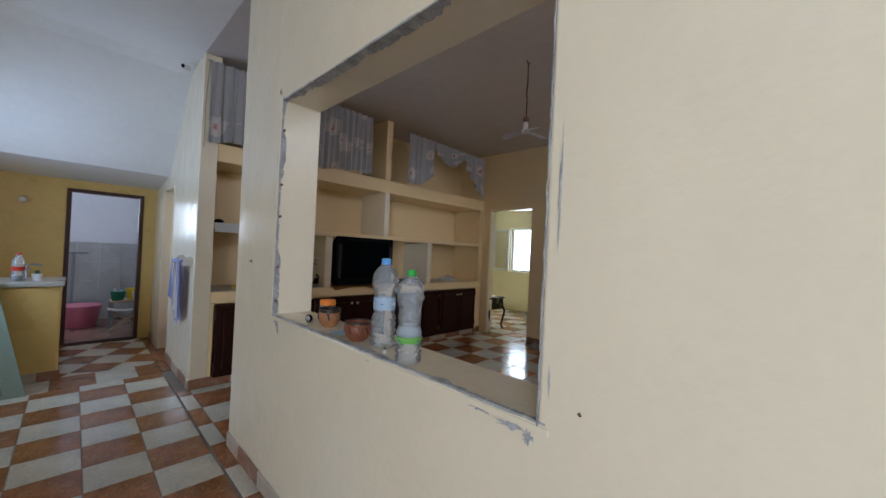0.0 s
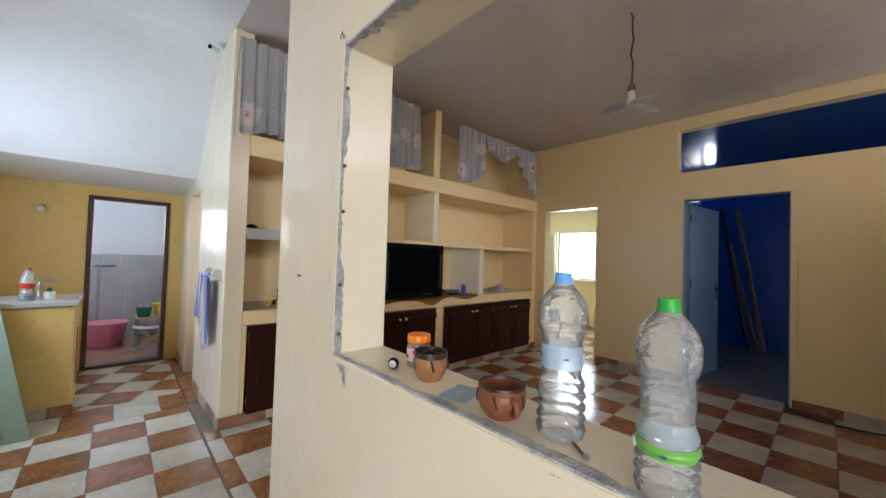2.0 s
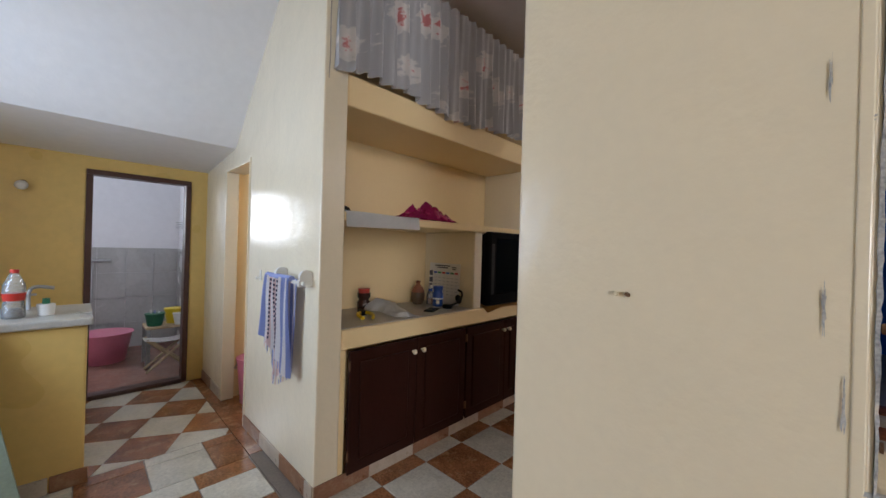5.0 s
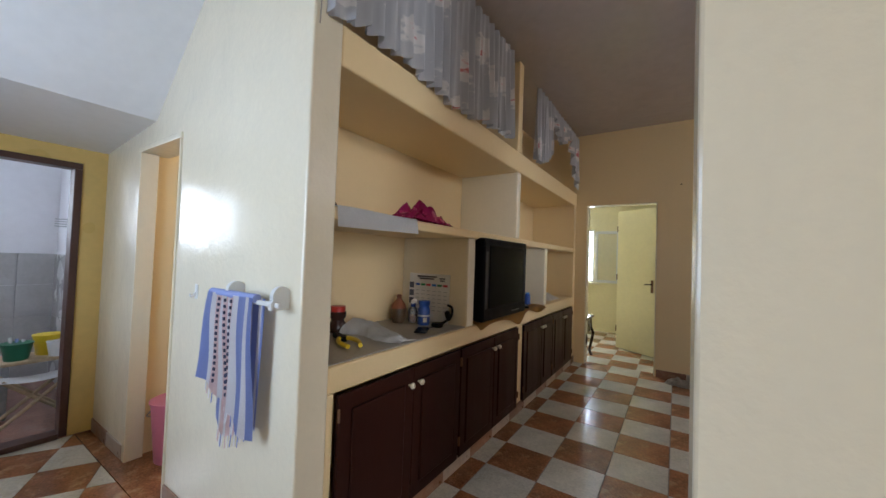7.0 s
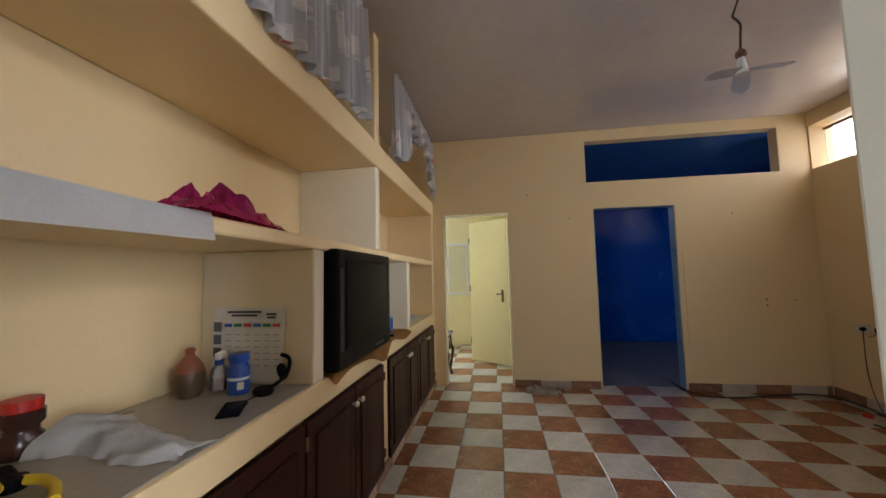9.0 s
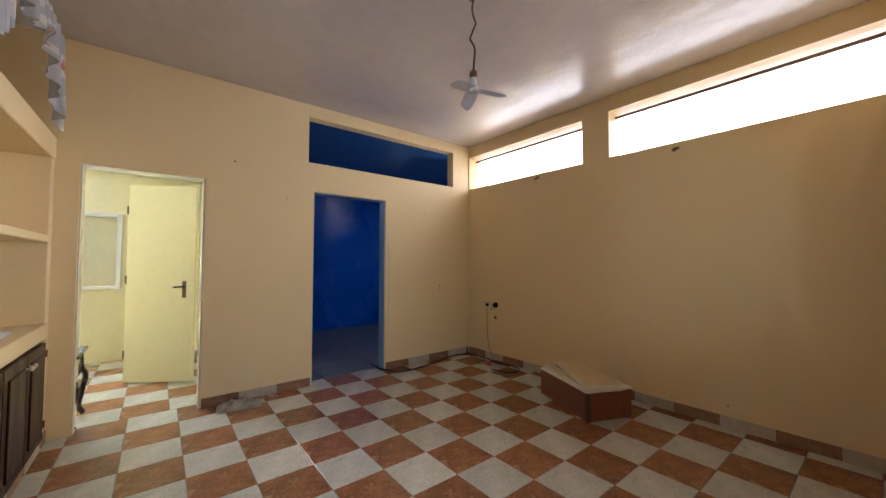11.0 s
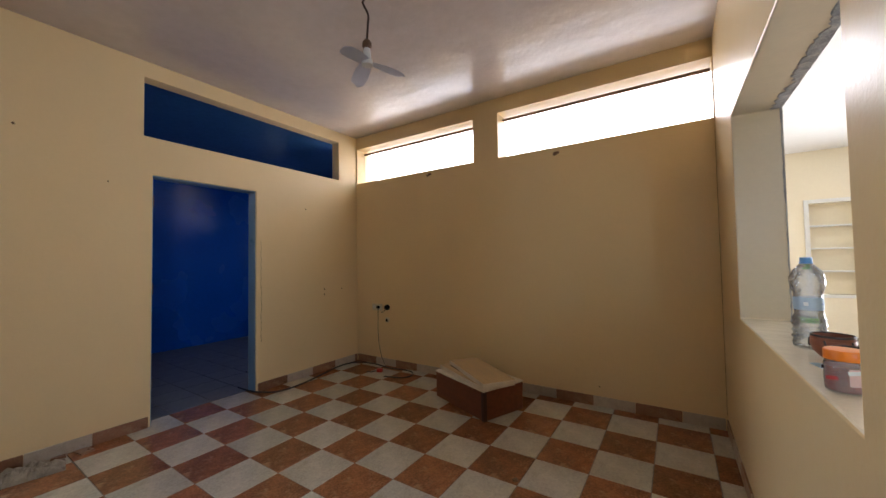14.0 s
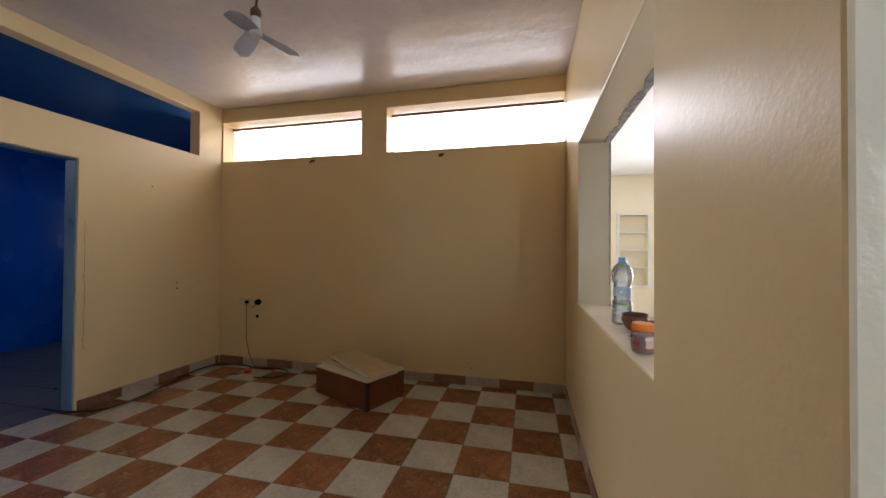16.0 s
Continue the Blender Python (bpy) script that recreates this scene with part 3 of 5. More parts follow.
def ragged(name, p0, p1, side_a, side_b, wa, wb, seed, parent):
    """A worn strip folded over an edge from p0 to p1, as wide as wa and wb along the two sides."""
    rnd = random.Random(seed)
    p0, p1, sa, sb = Vector(p0), Vector(p1), Vector(side_a), Vector(side_b)
    steps = max(8, int((p1 - p0).length / 0.012))
    bm, rows = bmesh.new(), []
    out = -(sa + sb).normalized()
    ka = kb = 1.0
    for i in range(steps + 1):
        ka = min(1.5, max(0.4, ka + rnd.uniform(-0.35, 0.35)))
        kb = min(1.5, max(0.35, kb + rnd.uniform(-0.35, 0.35)))
        c = p0 + (p1 - p0) * (i / steps)
        j = rnd.uniform(0.001, 0.004)
        rows.append([bm.verts.new(q) for q in (c + sa * wa * ka + 0.001 * sb, c + sa * wa * ka * 0.9 - sb * 0.003, c + out * j, c + sb * wb * kb * 0.9 - sa * 0.003, c + sb * wb * kb + 0.001 * sa)])
    for a, b in zip(rows, rows[1:]):
        for k in range(4):
            bm.faces.new((a[k], b[k], b[k + 1], a[k + 1]))
    bmesh.ops.recalc_face_normals(bm, faces=bm.faces)
    return part(name, bm, PLASTER, parent)


y0, y1, z0, z1 = HATCH
edging = tagged(thing("hatch_edging", "chipped grey plaster edging left round the serving hatch", "edging"), kind="structure")
ragged("edge_strip", (XW, y1, z0 - 0.02), (XW, y1, z1 + 0.02), (0, 1, 0), (1, 0, 0), 0.003, 0.019, 3, edging)
ragged("edge_strip", (XW, y0 - 0.02, z0), (XW, y1 + 0.02, z0), (0, 0, -1), (1, 0, 0), 0.004, 0.020, 4, edging)
ragged("edge_strip", (XW, y0 - 0.02, z1), (XW, y1 + 0.02, z1), (0, 0, 1), (1, 0, 0), 0.005, 0.036, 5, edging)
ragged("edge_strip", (XW, y0, z0 - 0.02), (XW, y0, z1 + 0.02), (0, -1, 0), (1, 0, 0), 0.002, 0.006, 6, edging)


def chip(parent, y, z, w, h, seed):
    """A patch of lost paint on the hatch wall."""
    rnd = random.Random(seed)
    bm = bmesh.new()
    n = 26
    ring = []
    for k in range(n):
        a = 2 * math.pi * k / n
        r = rnd.uniform(0.3, 1.0)
        ring.append(bm.verts.new((XW - 0.0025, y + w * r * math.cos(a), z + h * r * math.sin(a))))
    mid = bm.verts.new((XW - 0.003, y, z))
    for k in range(n):
        bm.faces.new((mid, ring[k], ring[(k + 1) % n]))
    part("chip", bm, PLASTER, parent)


for c in ((2.125, 0.905, 0.030, 0.022, 1), (2.108, 0.880, 0.014, 0.036, 2), (2.14, 0.918, 0.045, 0.012, 3), (2.222, 1.07, 0.004, 0.055, 4), (2.222, 1.78, 0.004, 0.07, 5), (1.30, 0.928, 0.022, 0.010, 6),
          (0.80, 0.925, 0.07, 0.010, 7), (0.70, 0.915, 0.06, 0.014, 8), (0.652, 0.905, 0.022, 0.022, 9), (2.205, 1.52, 0.010, 0.012, 10), (1.02, 0.930, 0.05, 0.007, 11), (0.598, 1.47, 0.005, 0.20, 12),
          (2.245, 1.60, 0.003, 0.05, 13), (2.246, 1.22, 0.004, 0.06, 14), (2.205, 2.13, 0.020, 0.010, 15), (0.605, 1.05, 0.004, 0.05, 16)):
    chip(edging, *c)
for y, z in ((2.184, 1.02), (2.185, 1.20), (2.184, 1.47), (2.185, 1.64), (2.184, 1.93)):
    part("plug_hole", lathe([(0.0, 0.0), (0.007, 0.0), (0.008, 0.004), (0.0, 0.005)], 10, wobble=0.4), RUST, edging).matrix_local = pose(XW + 0.010, y, z, 90)
part("margin", box(XW - 0.003, XW + 0.002, y1 + 0.010, y1 + 0.026, z0 - 0.03, z1 + 0.03, 0.002), CREAM_PALE, edging, "cream paint ridge beside the edge")
part("margin", box(XW - 0.003, XW + 0.002, y0 - 0.028, y1 + 0.009, z0 - 0.026, z0 - 0.009, 0.002), CREAM_PALE, edging, "cream paint ridge beside the edge")
rim_crack = [(XW - 0.001, y1 + 0.015 + 0.03 * k / 9 + 0.004 * math.sin(k * 1.7), z1 - 0.01 + 0.075 * math.sin(math.pi * k / 12)) for k in range(10)]
part("crack_line", tube(rim_crack, 0.0016, 5), RUST, edging)


# ---- built-in shelves ----
def flat_panel_door(parent, x0, x1, z0, z1, knob_side):
    w = x1 - x0
    d = part("cupboard_door", box(x0, x1, 3.958, 3.98, z0, z1, 0.004), CABINET, parent, "dark red-brown wooden cupboard door")
    m = 0.065
    bm = box(x0 + m, x1 - m, 3.950, 3.959, z0 + m, z1 - m, 0.008)
    part("raised_panel", bm, CABINET, d)
    kx = x1 - 0.035 if knob_side > 0 else x0 + 0.035
    part("knob", lathe([(0.006, 0), (0.006, 0.012), (0.014, 0.018), (0.016, 0.026), (0.011, 0.034), (0.0, 0.036)], 14), IVORY, d, "ivory knob").matrix_local = pose(kx, 3.958, z1 - 0.075, 90)
    hx = x0 - 0.004 if knob_side > 0 else x1 + 0.004
    for z in (z0 + 0.08, z1 - 0.1):
        part("hinge", tube([(hx, 3.955, z), (hx, 3.955, z + 0.05)], 0.006), RUST, d)
    return d


unit = thing("built_in_shelf_unit", "cream plastered masonry shelf unit with dark wooden cupboards below", "shelf unit")
D0, D1 = YN, 4.53
part("counter", box(1.08, XB, D0, D1, 0.745, 0.855, 0.010), CREAM, unit)
part("base", box(1.08, XB, D0 + 0.02, D1, 0.0, 0.066), CREAM, unit)
for a, b in ((1.08, 1.112), (3.045, 3.165), (4.905, XB)):
    part("pier", box(a, b, D0 + 0.002, D1, 0.066, 0.745, 0.006), CREAM, unit)
part("shelf", box(1.08, XB - 0.10, D0 + 0.004, D1, 1.436, 1.488, 0.010), CREAM, unit)
part("beam", box(1.08, XB, D0 - 0.002, D1, 2.048, 2.215, 0.010), CREAM, unit)
part("divider", box(2.175, 2.265, D0 + 0.006, D1, 0.855, 1.436, 0.010), CREAM_PALE, unit)
part("divider", box(3.775, 3.860, D0 + 0.006, D1, 0.855, 1.436, 0.010), CREAM_PALE, unit)
part("divider", box(2.975, 3.050, D0 + 0.004, D1, 1.488, 2.048, 0.010), CREAM_PALE, unit)
part("divider", box(2.955, 3.050, D0 + 0.004, D1, 2.215, ZC, 0.008), CREAM, unit)
part("end_panel", box(4.955, XB, D0 + 0.003, D1, 0.855, 2.048, 0.006), CREAM, unit)
doors = ((1.125, 1.600, 1), (1.606, 2.070, -1), (2.085, 2.560, 1), (2.566, 3.035, -1), (3.175, 3.660, 1), (3.666, 4.03, -1), (4.045, 4.46, 1), (4.466, 4.895, -1))
for a, b, s in doors:
    flat_panel_door(unit, a, b, 0.072, 0.736, s)
part("counter_lining", box(1.085, 2.17, D0 + 0.015, D1 - 0.005, 0.855, 0.860, 0.001), surface("grey_counter_paint", (0.36, 0.33, 0.28), 0.35, vary=0.12, scale=5, bump=0.08), unit, "worn grey counter surface")


def hung_cloth(name, x0, x1, z_top, z_low, y, folds, label, seed):
    rnd = random.Random(seed)
    ph = [rnd.uniform(0, 6.3) for _ in range(4)]

    def at(u, v):
        x = x0 + (x1 - x0) * u
        low = z_low(u)
        z = z_top(u) + (low - z_top(u)) * v
        deep = 0.017 + 0.020 * v
        f = math.sin(u * folds * 6.283 + ph[0] + 0.7 * math.sin(u * 9 + ph[1])) + 0.45 * math.sin(u * folds * 14.1 + ph[2] + v * 1.5)
        return (x + 0.012 * v * math.sin(u * folds * 6.283 + ph[3]), y - deep * f * 0.8 - 0.012, z)

    c = thing(name, label, "curtain")
    bm = sheet(at, max(40, int(folds * 14)), 18)
    uvl = bm.loops.layers.uv.active
    for f in bm.faces:
        for lp in f.loops:
            u, v = lp[uvl].uv
            lp[uvl].uv = (u * (x1 - x0) * 2.2, v * 1.3)
    part("cloth", bm, CURTAIN, c, smooth=True)
    part("curtain_wire", tube([(x0 - 0.03, y, z_top(0) - 0.004), ((x0 + x1) / 2, y, z_top(0.5) - 0.006), (x1 + 0.03, y, z_top(1) - 0.004)], 0.003), STEEL, c, "steel curtain wire")
    return c


hung_cloth("curtain", 0.985, 2.70, lambda u: 2.925, lambda u: 2.205 + 0.03 * math.sin(u * 9) + (0.02 if u > 0.93 else 0) - 0.01 * math.sin(u * 41), YN - 0.022, 19, "grey flowered cotton curtain on a wire across the top shelf", 11)
hung_cloth("curtain", 3.30, 3.78, lambda u: 2.915, lambda u: 2.46 - 0.19 * math.sin(math.pi * min(1, u * 0.62 + 0.30)) - 0.05 * (1 - u), YN - 0.022, 5, "short grey flowered curtain half drawn over the top shelf", 12)
hung_cloth("curtain", 3.80, 4.45, lambda u: 2.91, lambda u: 2.79 - 0.17 * math.sin(math.pi * u), YN - 0.022, 6, "grey flowered curtain gathered up into a swag", 13)
hung_cloth("curtain", 4.44, 4.94, lambda u: 2.91, lambda u: 2.80 - 0.56 * u ** 0.8, YN - 0.022, 4, "bunched end of a grey flowered curtain", 14)


# ---- things on the hatch sill ----
SILL = HATCH[2]


def shell(profile, wall_t, steps=28, bm=None):
    """A hollow turned body with walls wall_t thick, open at the top."""
    inside = [(max(r - wall_t, 0.0006), z + (wall_t if i == 0 else 0)) for i, (r, z) in enumerate(profile)]
    return lathe([(0.0, profile[0][1])] + list(profile) + inside[::-1] + [(0.0, profile[0][1] + wall_t)], steps, bm)


def water_bottle(at, turn, cap, label_material, label, band, size=1.0):
    b = thing("water_bottle", label, "bottle", at, turn)
    b.matrix_world = pose(*at, 0, 0, turn) @ Matrix.Scale(size, 4)
    prof, h = [(0.036, 0.0), (0.044, 0.008)], 0.014
    while h < 0.100:
        k = math.sin((h - 0.014) / 0.0215 * 2 * math.pi)
        prof.append((0.0435 + 0.0032 * k, h))
        h += 0.0043
    prof += [(0.0445, 0.104), (0.0400, 0.114), (0.0370, 0.124), (0.0380, 0.134), (0.0392, 0.150), (0.0388, 0.172), (0.0372, 0.188), (0.0388, 0.198), (0.0440, 0.212), (0.0468, 0.228), (0.0462, 0.246),
             (0.0415, 0.264), (0.0325, 0.280), (0.0215, 0.293), (0.0145, 0.300), (0.0135, 0.308)]
    fine = []
    for (r, z), (r2, zb) in zip(prof, prof[1:]):
        n = max(1, int((zb - z) / 0.004))
        fine += [(r + (r2 - r) * k / n, z + (zb - z) * k / n) for k in range(n)]
    bm = lathe(fine + prof[-1:], 56)
    for vert in bm.verts:
        p = vert.co + Vector(at) * 9
        dents = max(0.0, min(1.0, (0.292 - vert.co.z) / 0.03)) * min(1.0, vert.co.z / 0.012) * (0.0 if band[0] - 0.004 < vert.co.z < band[1] + (0.040 if label_material is LABEL_GREEN else 0.004) else 1.0)
        k = abs(noise.noise(p * 42)) + 0.5 * abs(noise.noise(p * 85)) - 0.25
        vert.co.xy *= 1 + dents * (0.11 * k * (1.4 if vert.co.z > 0.19 else 0.6))
    part("body", bm, PET, b, "crinkled clear plastic body", True)
    z0, z1, zw = band
    at_r = lambda z: next(r + (r2 - r) * (z - za) / (zb - za) for (r, za), (r2, zb) in zip(prof[1:], prof[2:]) if za <= z <= zb) + 0.0009
    lab = lathe([(at_r(z0 + (z1 - z0) * k / 8), z0 + (z1 - z0) * k / 8) for k in range(9)], 36)
    for f in [f for f in lab.faces if abs(f.normal.z) > 0.9]:
        lab.faces.remove(f)
    bmesh.ops.recalc_face_normals(lab, faces=lab.faces)
    if label_material is LABEL_GREEN:
        upper = lathe([(at_r(z1 + 0.002 + 0.034 * k / 8), z1 + 0.002 + 0.034 * k / 8) for k in range(9)], 36)
        for f in [f for f in upper.faces if abs(f.normal.z) > 0.9]:
            upper.faces.remove(f)
        part("upper_label", upper, LABEL_FILM, b, "see-through printed film", True)
    lb = part("label", lab, label_material, b, "printed label band", True)
    for k in range(5):
        a = math.radians(70 * k + 20)
        r = at_r((z0 + z1) / 2) + 0.0012
        bm = box(-0.001, 0.0006, -0.006, 0.006, -0.006, 0.006) if k % 2 else box(-0.001, 0.0006, -0.005, 0.005, -0.0015, 0.0015)
        part("print_block", bm, LABEL_WHITE if k % 2 else NAVY, lb).matrix_local = pose(r * math.cos(a), r * math.sin(a), zw, 0, 0, 70 * k + 20)
    capm = lathe([(0.0, 0.304), (0.0165, 0.304), (0.0168, 0.300), (0.0165, 0.318), (0.0150, 0.320), (0.0, 0.3205)], 28)
    part("cap", capm, cap, b, "screw cap", True)
    part("neck_ring", lathe([(0.0140, 0.298), (0.0180, 0.298), (0.0180, 0.302), (0.0140, 0.302)], 24), cap, b)
    return b


water_bottle((1.045, 1.345, SILL), 200, BLUE_CAP, LABEL_BLUE, "empty clear plastic water bottle with a sky-blue cap", (0.136, 0.180, 0.158), 1.06)
water_bottle((0.995, 1.137, SILL), 250, GREEN_CAP, LABEL_GREEN, "empty clear plastic water bottle with a green cap", (0.072, 0.092, 0.082), 0.97)


def ring_only(bm):
    """Takes the end discs off a turned piece and leaves its open ring."""
    bmesh.ops.delete(bm, geom=[f for f in bm.faces if len(f.verts) > 8], context="FACES_ONLY")
    return bm


def clay_pot(at, r, h, label, rim_dark, handled=False):
    p = thing("clay_bowl", label, "bowl", at)
    prof = [(r * 0.55, 0), (r * 0.62, h * 0.05), (r * 0.88, h * 0.28), (r * 1.0, h * 0.55), (r * 0.97, h * 0.80)]
    part("body", shell(prof + [(r * 0.95, h * 0.82)], 0.004, 32), CLAY_TAN if rim_dark else TERRACOTTA, p, "rough orange clay", True)
    low = 0.80 if rim_dark else 0.90
    part("rim", ring_only(lathe([(r * 0.955, h * low), (r * 0.985, h * (low + 0.02)), (r * 0.965, h), (r * 0.91, h), (r * 0.895, h * (0.80 if rim_dark else 0.95))], 32, wobble=0.03)), CLAY_BURNT, p, "burnt black rim", True)
    if not rim_dark:
        part("lip", ring_only(lathe([(r * 0.965, h * 0.79), (r * 0.975, h * 0.80), (r * 0.965, h * 0.905), (r * 0.90, h * 0.95), (r * 0.90 - 0.001, h * 0.80)], 32)), TERRACOTTA, p, smooth=True)
    part("lining", ring_only(lathe([(r * 0.50, 0.006), (r * 0.84, h * 0.30), (r * 0.95 - 0.0045, h * 0.55), (r * 0.90 - 0.001, h * 0.80)], 32)), CLAY_BURNT if rim_dark else TERRACOTTA, p, smooth=True)
    for k in range(5):
        a = radians(72 * k + 15)
        z = [0.79, 0.66, 0.54, 0.44]
        rr = [0.985, 1.0, 1.01, 0.985]
        part("drip", tube([(r * q * math.cos(a + 0.05 * i), r * q * math.sin(a + 0.05 * i), h * w) for i, (q, w) in enumerate(zip(rr, z))], 0.004 if rim_dark else 0.003, 6), CLAY_BURNT, p, smooth=True)
    if handled:
        ring = [(0.004, -r * 0.92, h * 0.72), (0.006, -r - 0.014, h * 0.70), (0.006, -r - 0.022, h * 0.52), (0.005, -r - 0.012, h * 0.36), (0.003, -r * 0.93, h * 0.36)]
        part("handle", tube(smooth_path(ring), 0.0065, 10), TERRACOTTA, p, "small clay ring handle", True)
    return p


clay_pot((1.050, 1.768, SILL), 0.051, 0.086, "small scorched terracotta bowl with a wide black rim", True)
clay_pot((1.020, 1.480, SILL), 0.056, 0.077, "round terracotta bowl with black drips and a ring handle", False, True).rotation_euler.z = radians(-32)

jar = thing("spread_jar", "half-empty plastic spread jar with an orange lid", "jar", (1.105, 1.893, SILL), 40)
jar.matrix_world = jar.matrix_world @ Matrix.Scale(0.92, 4)
part("body", lathe([(0.036, 0), (0.041, 0.006), (0.042, 0.02), (0.042, 0.075), (0.039, 0.085), (0.036, 0.092)], 32), PET, jar, "clear plastic body", True)
part("contents", lathe([(0.0, 0.004), (0.036, 0.004), (0.0395, 0.010), (0.0395, 0.070), (0.0, 0.074)], 28), surface("red_brown_spread", (0.30, 0.05, 0.025), 0.35, vary=0.4, scale=30, bump=0.2), jar, "red-brown residue", True)
lab = lathe([(0.0428, 0.024), (0.0428, 0.070)], 32)
lab.normal_update()
for f in [f for f in lab.faces if abs(f.normal.z) > 0.9 or f.calc_center_median().xy.dot(Vector((-0.77, 0.64))) < -0.008]:
    lab.faces.remove(f)
jl = part("label", lab, plain("pink_label_print", (0.74, 0.50, 0.45), 0.4), jar, "printed pink and red label", True)
for k in range(6):
    a = radians(60 * k)
    part("print_block", box(-0.0008, 0.0008, -0.014, 0.014, -0.005, 0.005, 0.0005), (RED, LABEL_WHITE, BROWN_JAR)[k % 3], jl).matrix_local = pose(0.0434 * math.cos(a), 0.0434 * math.sin(a), 0.060 if k % 2 else 0.040, 8, 0, 60 * k)
part("lid", lathe([(0.0, 0.088), (0.0415, 0.088), (0.042, 0.090), (0.0415, 0.112), (0.0395, 0.115), (0.0, 0.1155)], 36), ORANGE, jar, "orange screw lid", True)

knob_ball = thing("door_knob", "loose round knob, black with a steel face", "knob", (1.02, 1.915, SILL))
part("ball", lathe([(0.0, 0.0), (0.009, 0.002), (0.016, 0.009), (0.018, 0.018), (0.016, 0.027), (0.009, 0.034), (0.0, 0.036)], 20), BLACK, knob_ball, smooth=True)
part("face", lathe([(0.0, 0.0), (0.010, 0.0), (0.012, 0.002), (0.0, 0.003)], 16), STEEL, knob_ball, "steel face", True).matrix_local = pose(-0.011, -0.010, 0.02, 90, 0, -45)

card = thing("sachet", "flat pale blue paper sachet lying on the sill", "packet", (1.045, 1.632, SILL), 12)
part("wrapper", sheet(lambda u, v: (-0.056 + 0.112 * u, -0.042 + 0.084 * v, 0.0015 + 0.003 * math.sin(u * 3.1) * math.sin(v * 3.1) + 0.0008 * math.sin(u * 17)), 12, 8, 0.0012), CARD_BLUE, card, smooth=True)
part("print_block", box(-0.02, 0.02, -0.004, 0.004, 0.0045, 0.0052), LABEL_WHITE, card)

screw = thing("screw", "rusty screw lying on the sill", "screw", (0, 0, 0))
part("shank", tube([(1.031, 1.311, SILL + 0.005), (0.998, 1.268, SILL + 0.004)], 0.003), RUST, screw)
part("head", tube([(0.998, 1.268, SILL + 0.006), (0.994, 1.263, SILL + 0.006)], 0.006), STEEL, screw)

anchor = thing("wall_anchor", "broken plastic hook base on cream paint", "hook", (XW - 0.002, 2.552, 1.212))
for k in (-1, 1):
    part("stub", tube([(0.002, 0.012 * k, 0), (-0.008, 0.012 * k, 0.002)], 0.005), IVORY if k > 0 else RUST, anchor)


# ---- things on the shelves ----
CT = 0.860
tv = thing("television", "black tube television standing on an ochre mat", "television", (2.70, 3.93, 0.872), 0)
part("bezel", box(-0.40, 0.40, 0, 0.07, 0.0, 0.575, 0.015), BLACK, tv, smooth=False)
part("screen", box(-0.325, 0.325, -0.004, 0.02, 0.085, 0.530, 0.012), SCREEN, tv, "dark glass screen")
body = bmesh.new()
v = [body.verts.new(p) for p in ((-0.39, 0.07, 0.01), (0.39, 0.07, 0.01), (0.39, 0.07, 0.562), (-0.39, 0.07, 0.562), (-0.27, 0.47, 0.03), (0.27, 0.47, 0.03), (0.27, 0.47, 0.42), (-0.27, 0.47, 0.42))]
for q in ((0, 1, 2, 3), (4, 7, 6, 5), (0, 4, 5, 1), (1, 5, 6, 2), (2, 6, 7, 3), (3, 7, 4, 0)):
    body.faces.new([v[i] for i in q])
part("back_housing", body, BLACK, tv)
for s in (-1, 1):
    part("speaker_grille", box(s * 0.362 - 0.018, s * 0.362 + 0.018, -0.003, 0.01, 0.09, 0.48, 0.003), plain("speaker_grey", (0.02, 0.02, 0.021), 0.6), tv)
for k in range(4):
    part("button", box(0.10 + 0.04 * k, 0.125 + 0.04 * k, -0.003, 0.01, 0.03, 0.042, 0.002), plain("button_grey", (0.06, 0.06, 0.06), 0.4), tv)

mat_th = thing("tv_mat", "wrinkled ochre plastic mat hanging over the counter edge", "mat", (0, 0, 0))


def mat_at(u, v):
    x = 2.285 + 1.42 * u
    front = 3.935 + 0.02 * math.sin(u * 11) + 0.06 * max(0, u - 0.75)
    y = 4.35 + (front - 4.35) * v
    z = CT + 0.005 + 0.003 * math.sin(u * 23 + v * 5)
    if y < YN:
        z -= (YN - y) * (0.9 + 0.5 * math.sin(u * 17))
    return (x, y, z)


part("sheet", sheet(mat_at, 50, 24, 0.002), MAT_OCHRE, mat_th, smooth=True)

can = thing("blue_can", "small blue aerosol tin beside the television", "can", (3.62, 4.10, CT + 0.008))
part("body", lathe([(0.0, 0), (0.028, 0.0), (0.029, 0.004), (0.029, 0.095), (0.024, 0.102), (0.0, 0.103)], 24), NAVY, can, smooth=True)
part("cap", lathe([(0.0, 0.102), (0.020, 0.102), (0.020, 0.118), (0.0, 0.119)], 20), BLUE_CAP, can, smooth=True)
rem = thing("remote_control", "black remote control lying by the television", "remote", (3.36, 4.02, CT + 0.012), 25)
part("body", box(-0.09, 0.09, -0.022, 0.022, 0, 0.018, 0.005), BLACK, rem)
for i in range(6):
    part("button", box(-0.07 + 0.024 * i, -0.056 + 0.024 * i, -0.008, 0.008, 0.018, 0.020, 0.001), plain("key_grey", (0.2, 0.2, 0.2), 0.5), rem)
dec = thing("receiver_box", "small grey receiver box with its leads", "receiver", (3.50, 4.22, CT + 0.012), -10)
part("body", box(-0.10, 0.10, -0.06, 0.06, 0, 0.035, 0.004), plain("receiver_grey", (0.10, 0.10, 0.11), 0.4), dec)
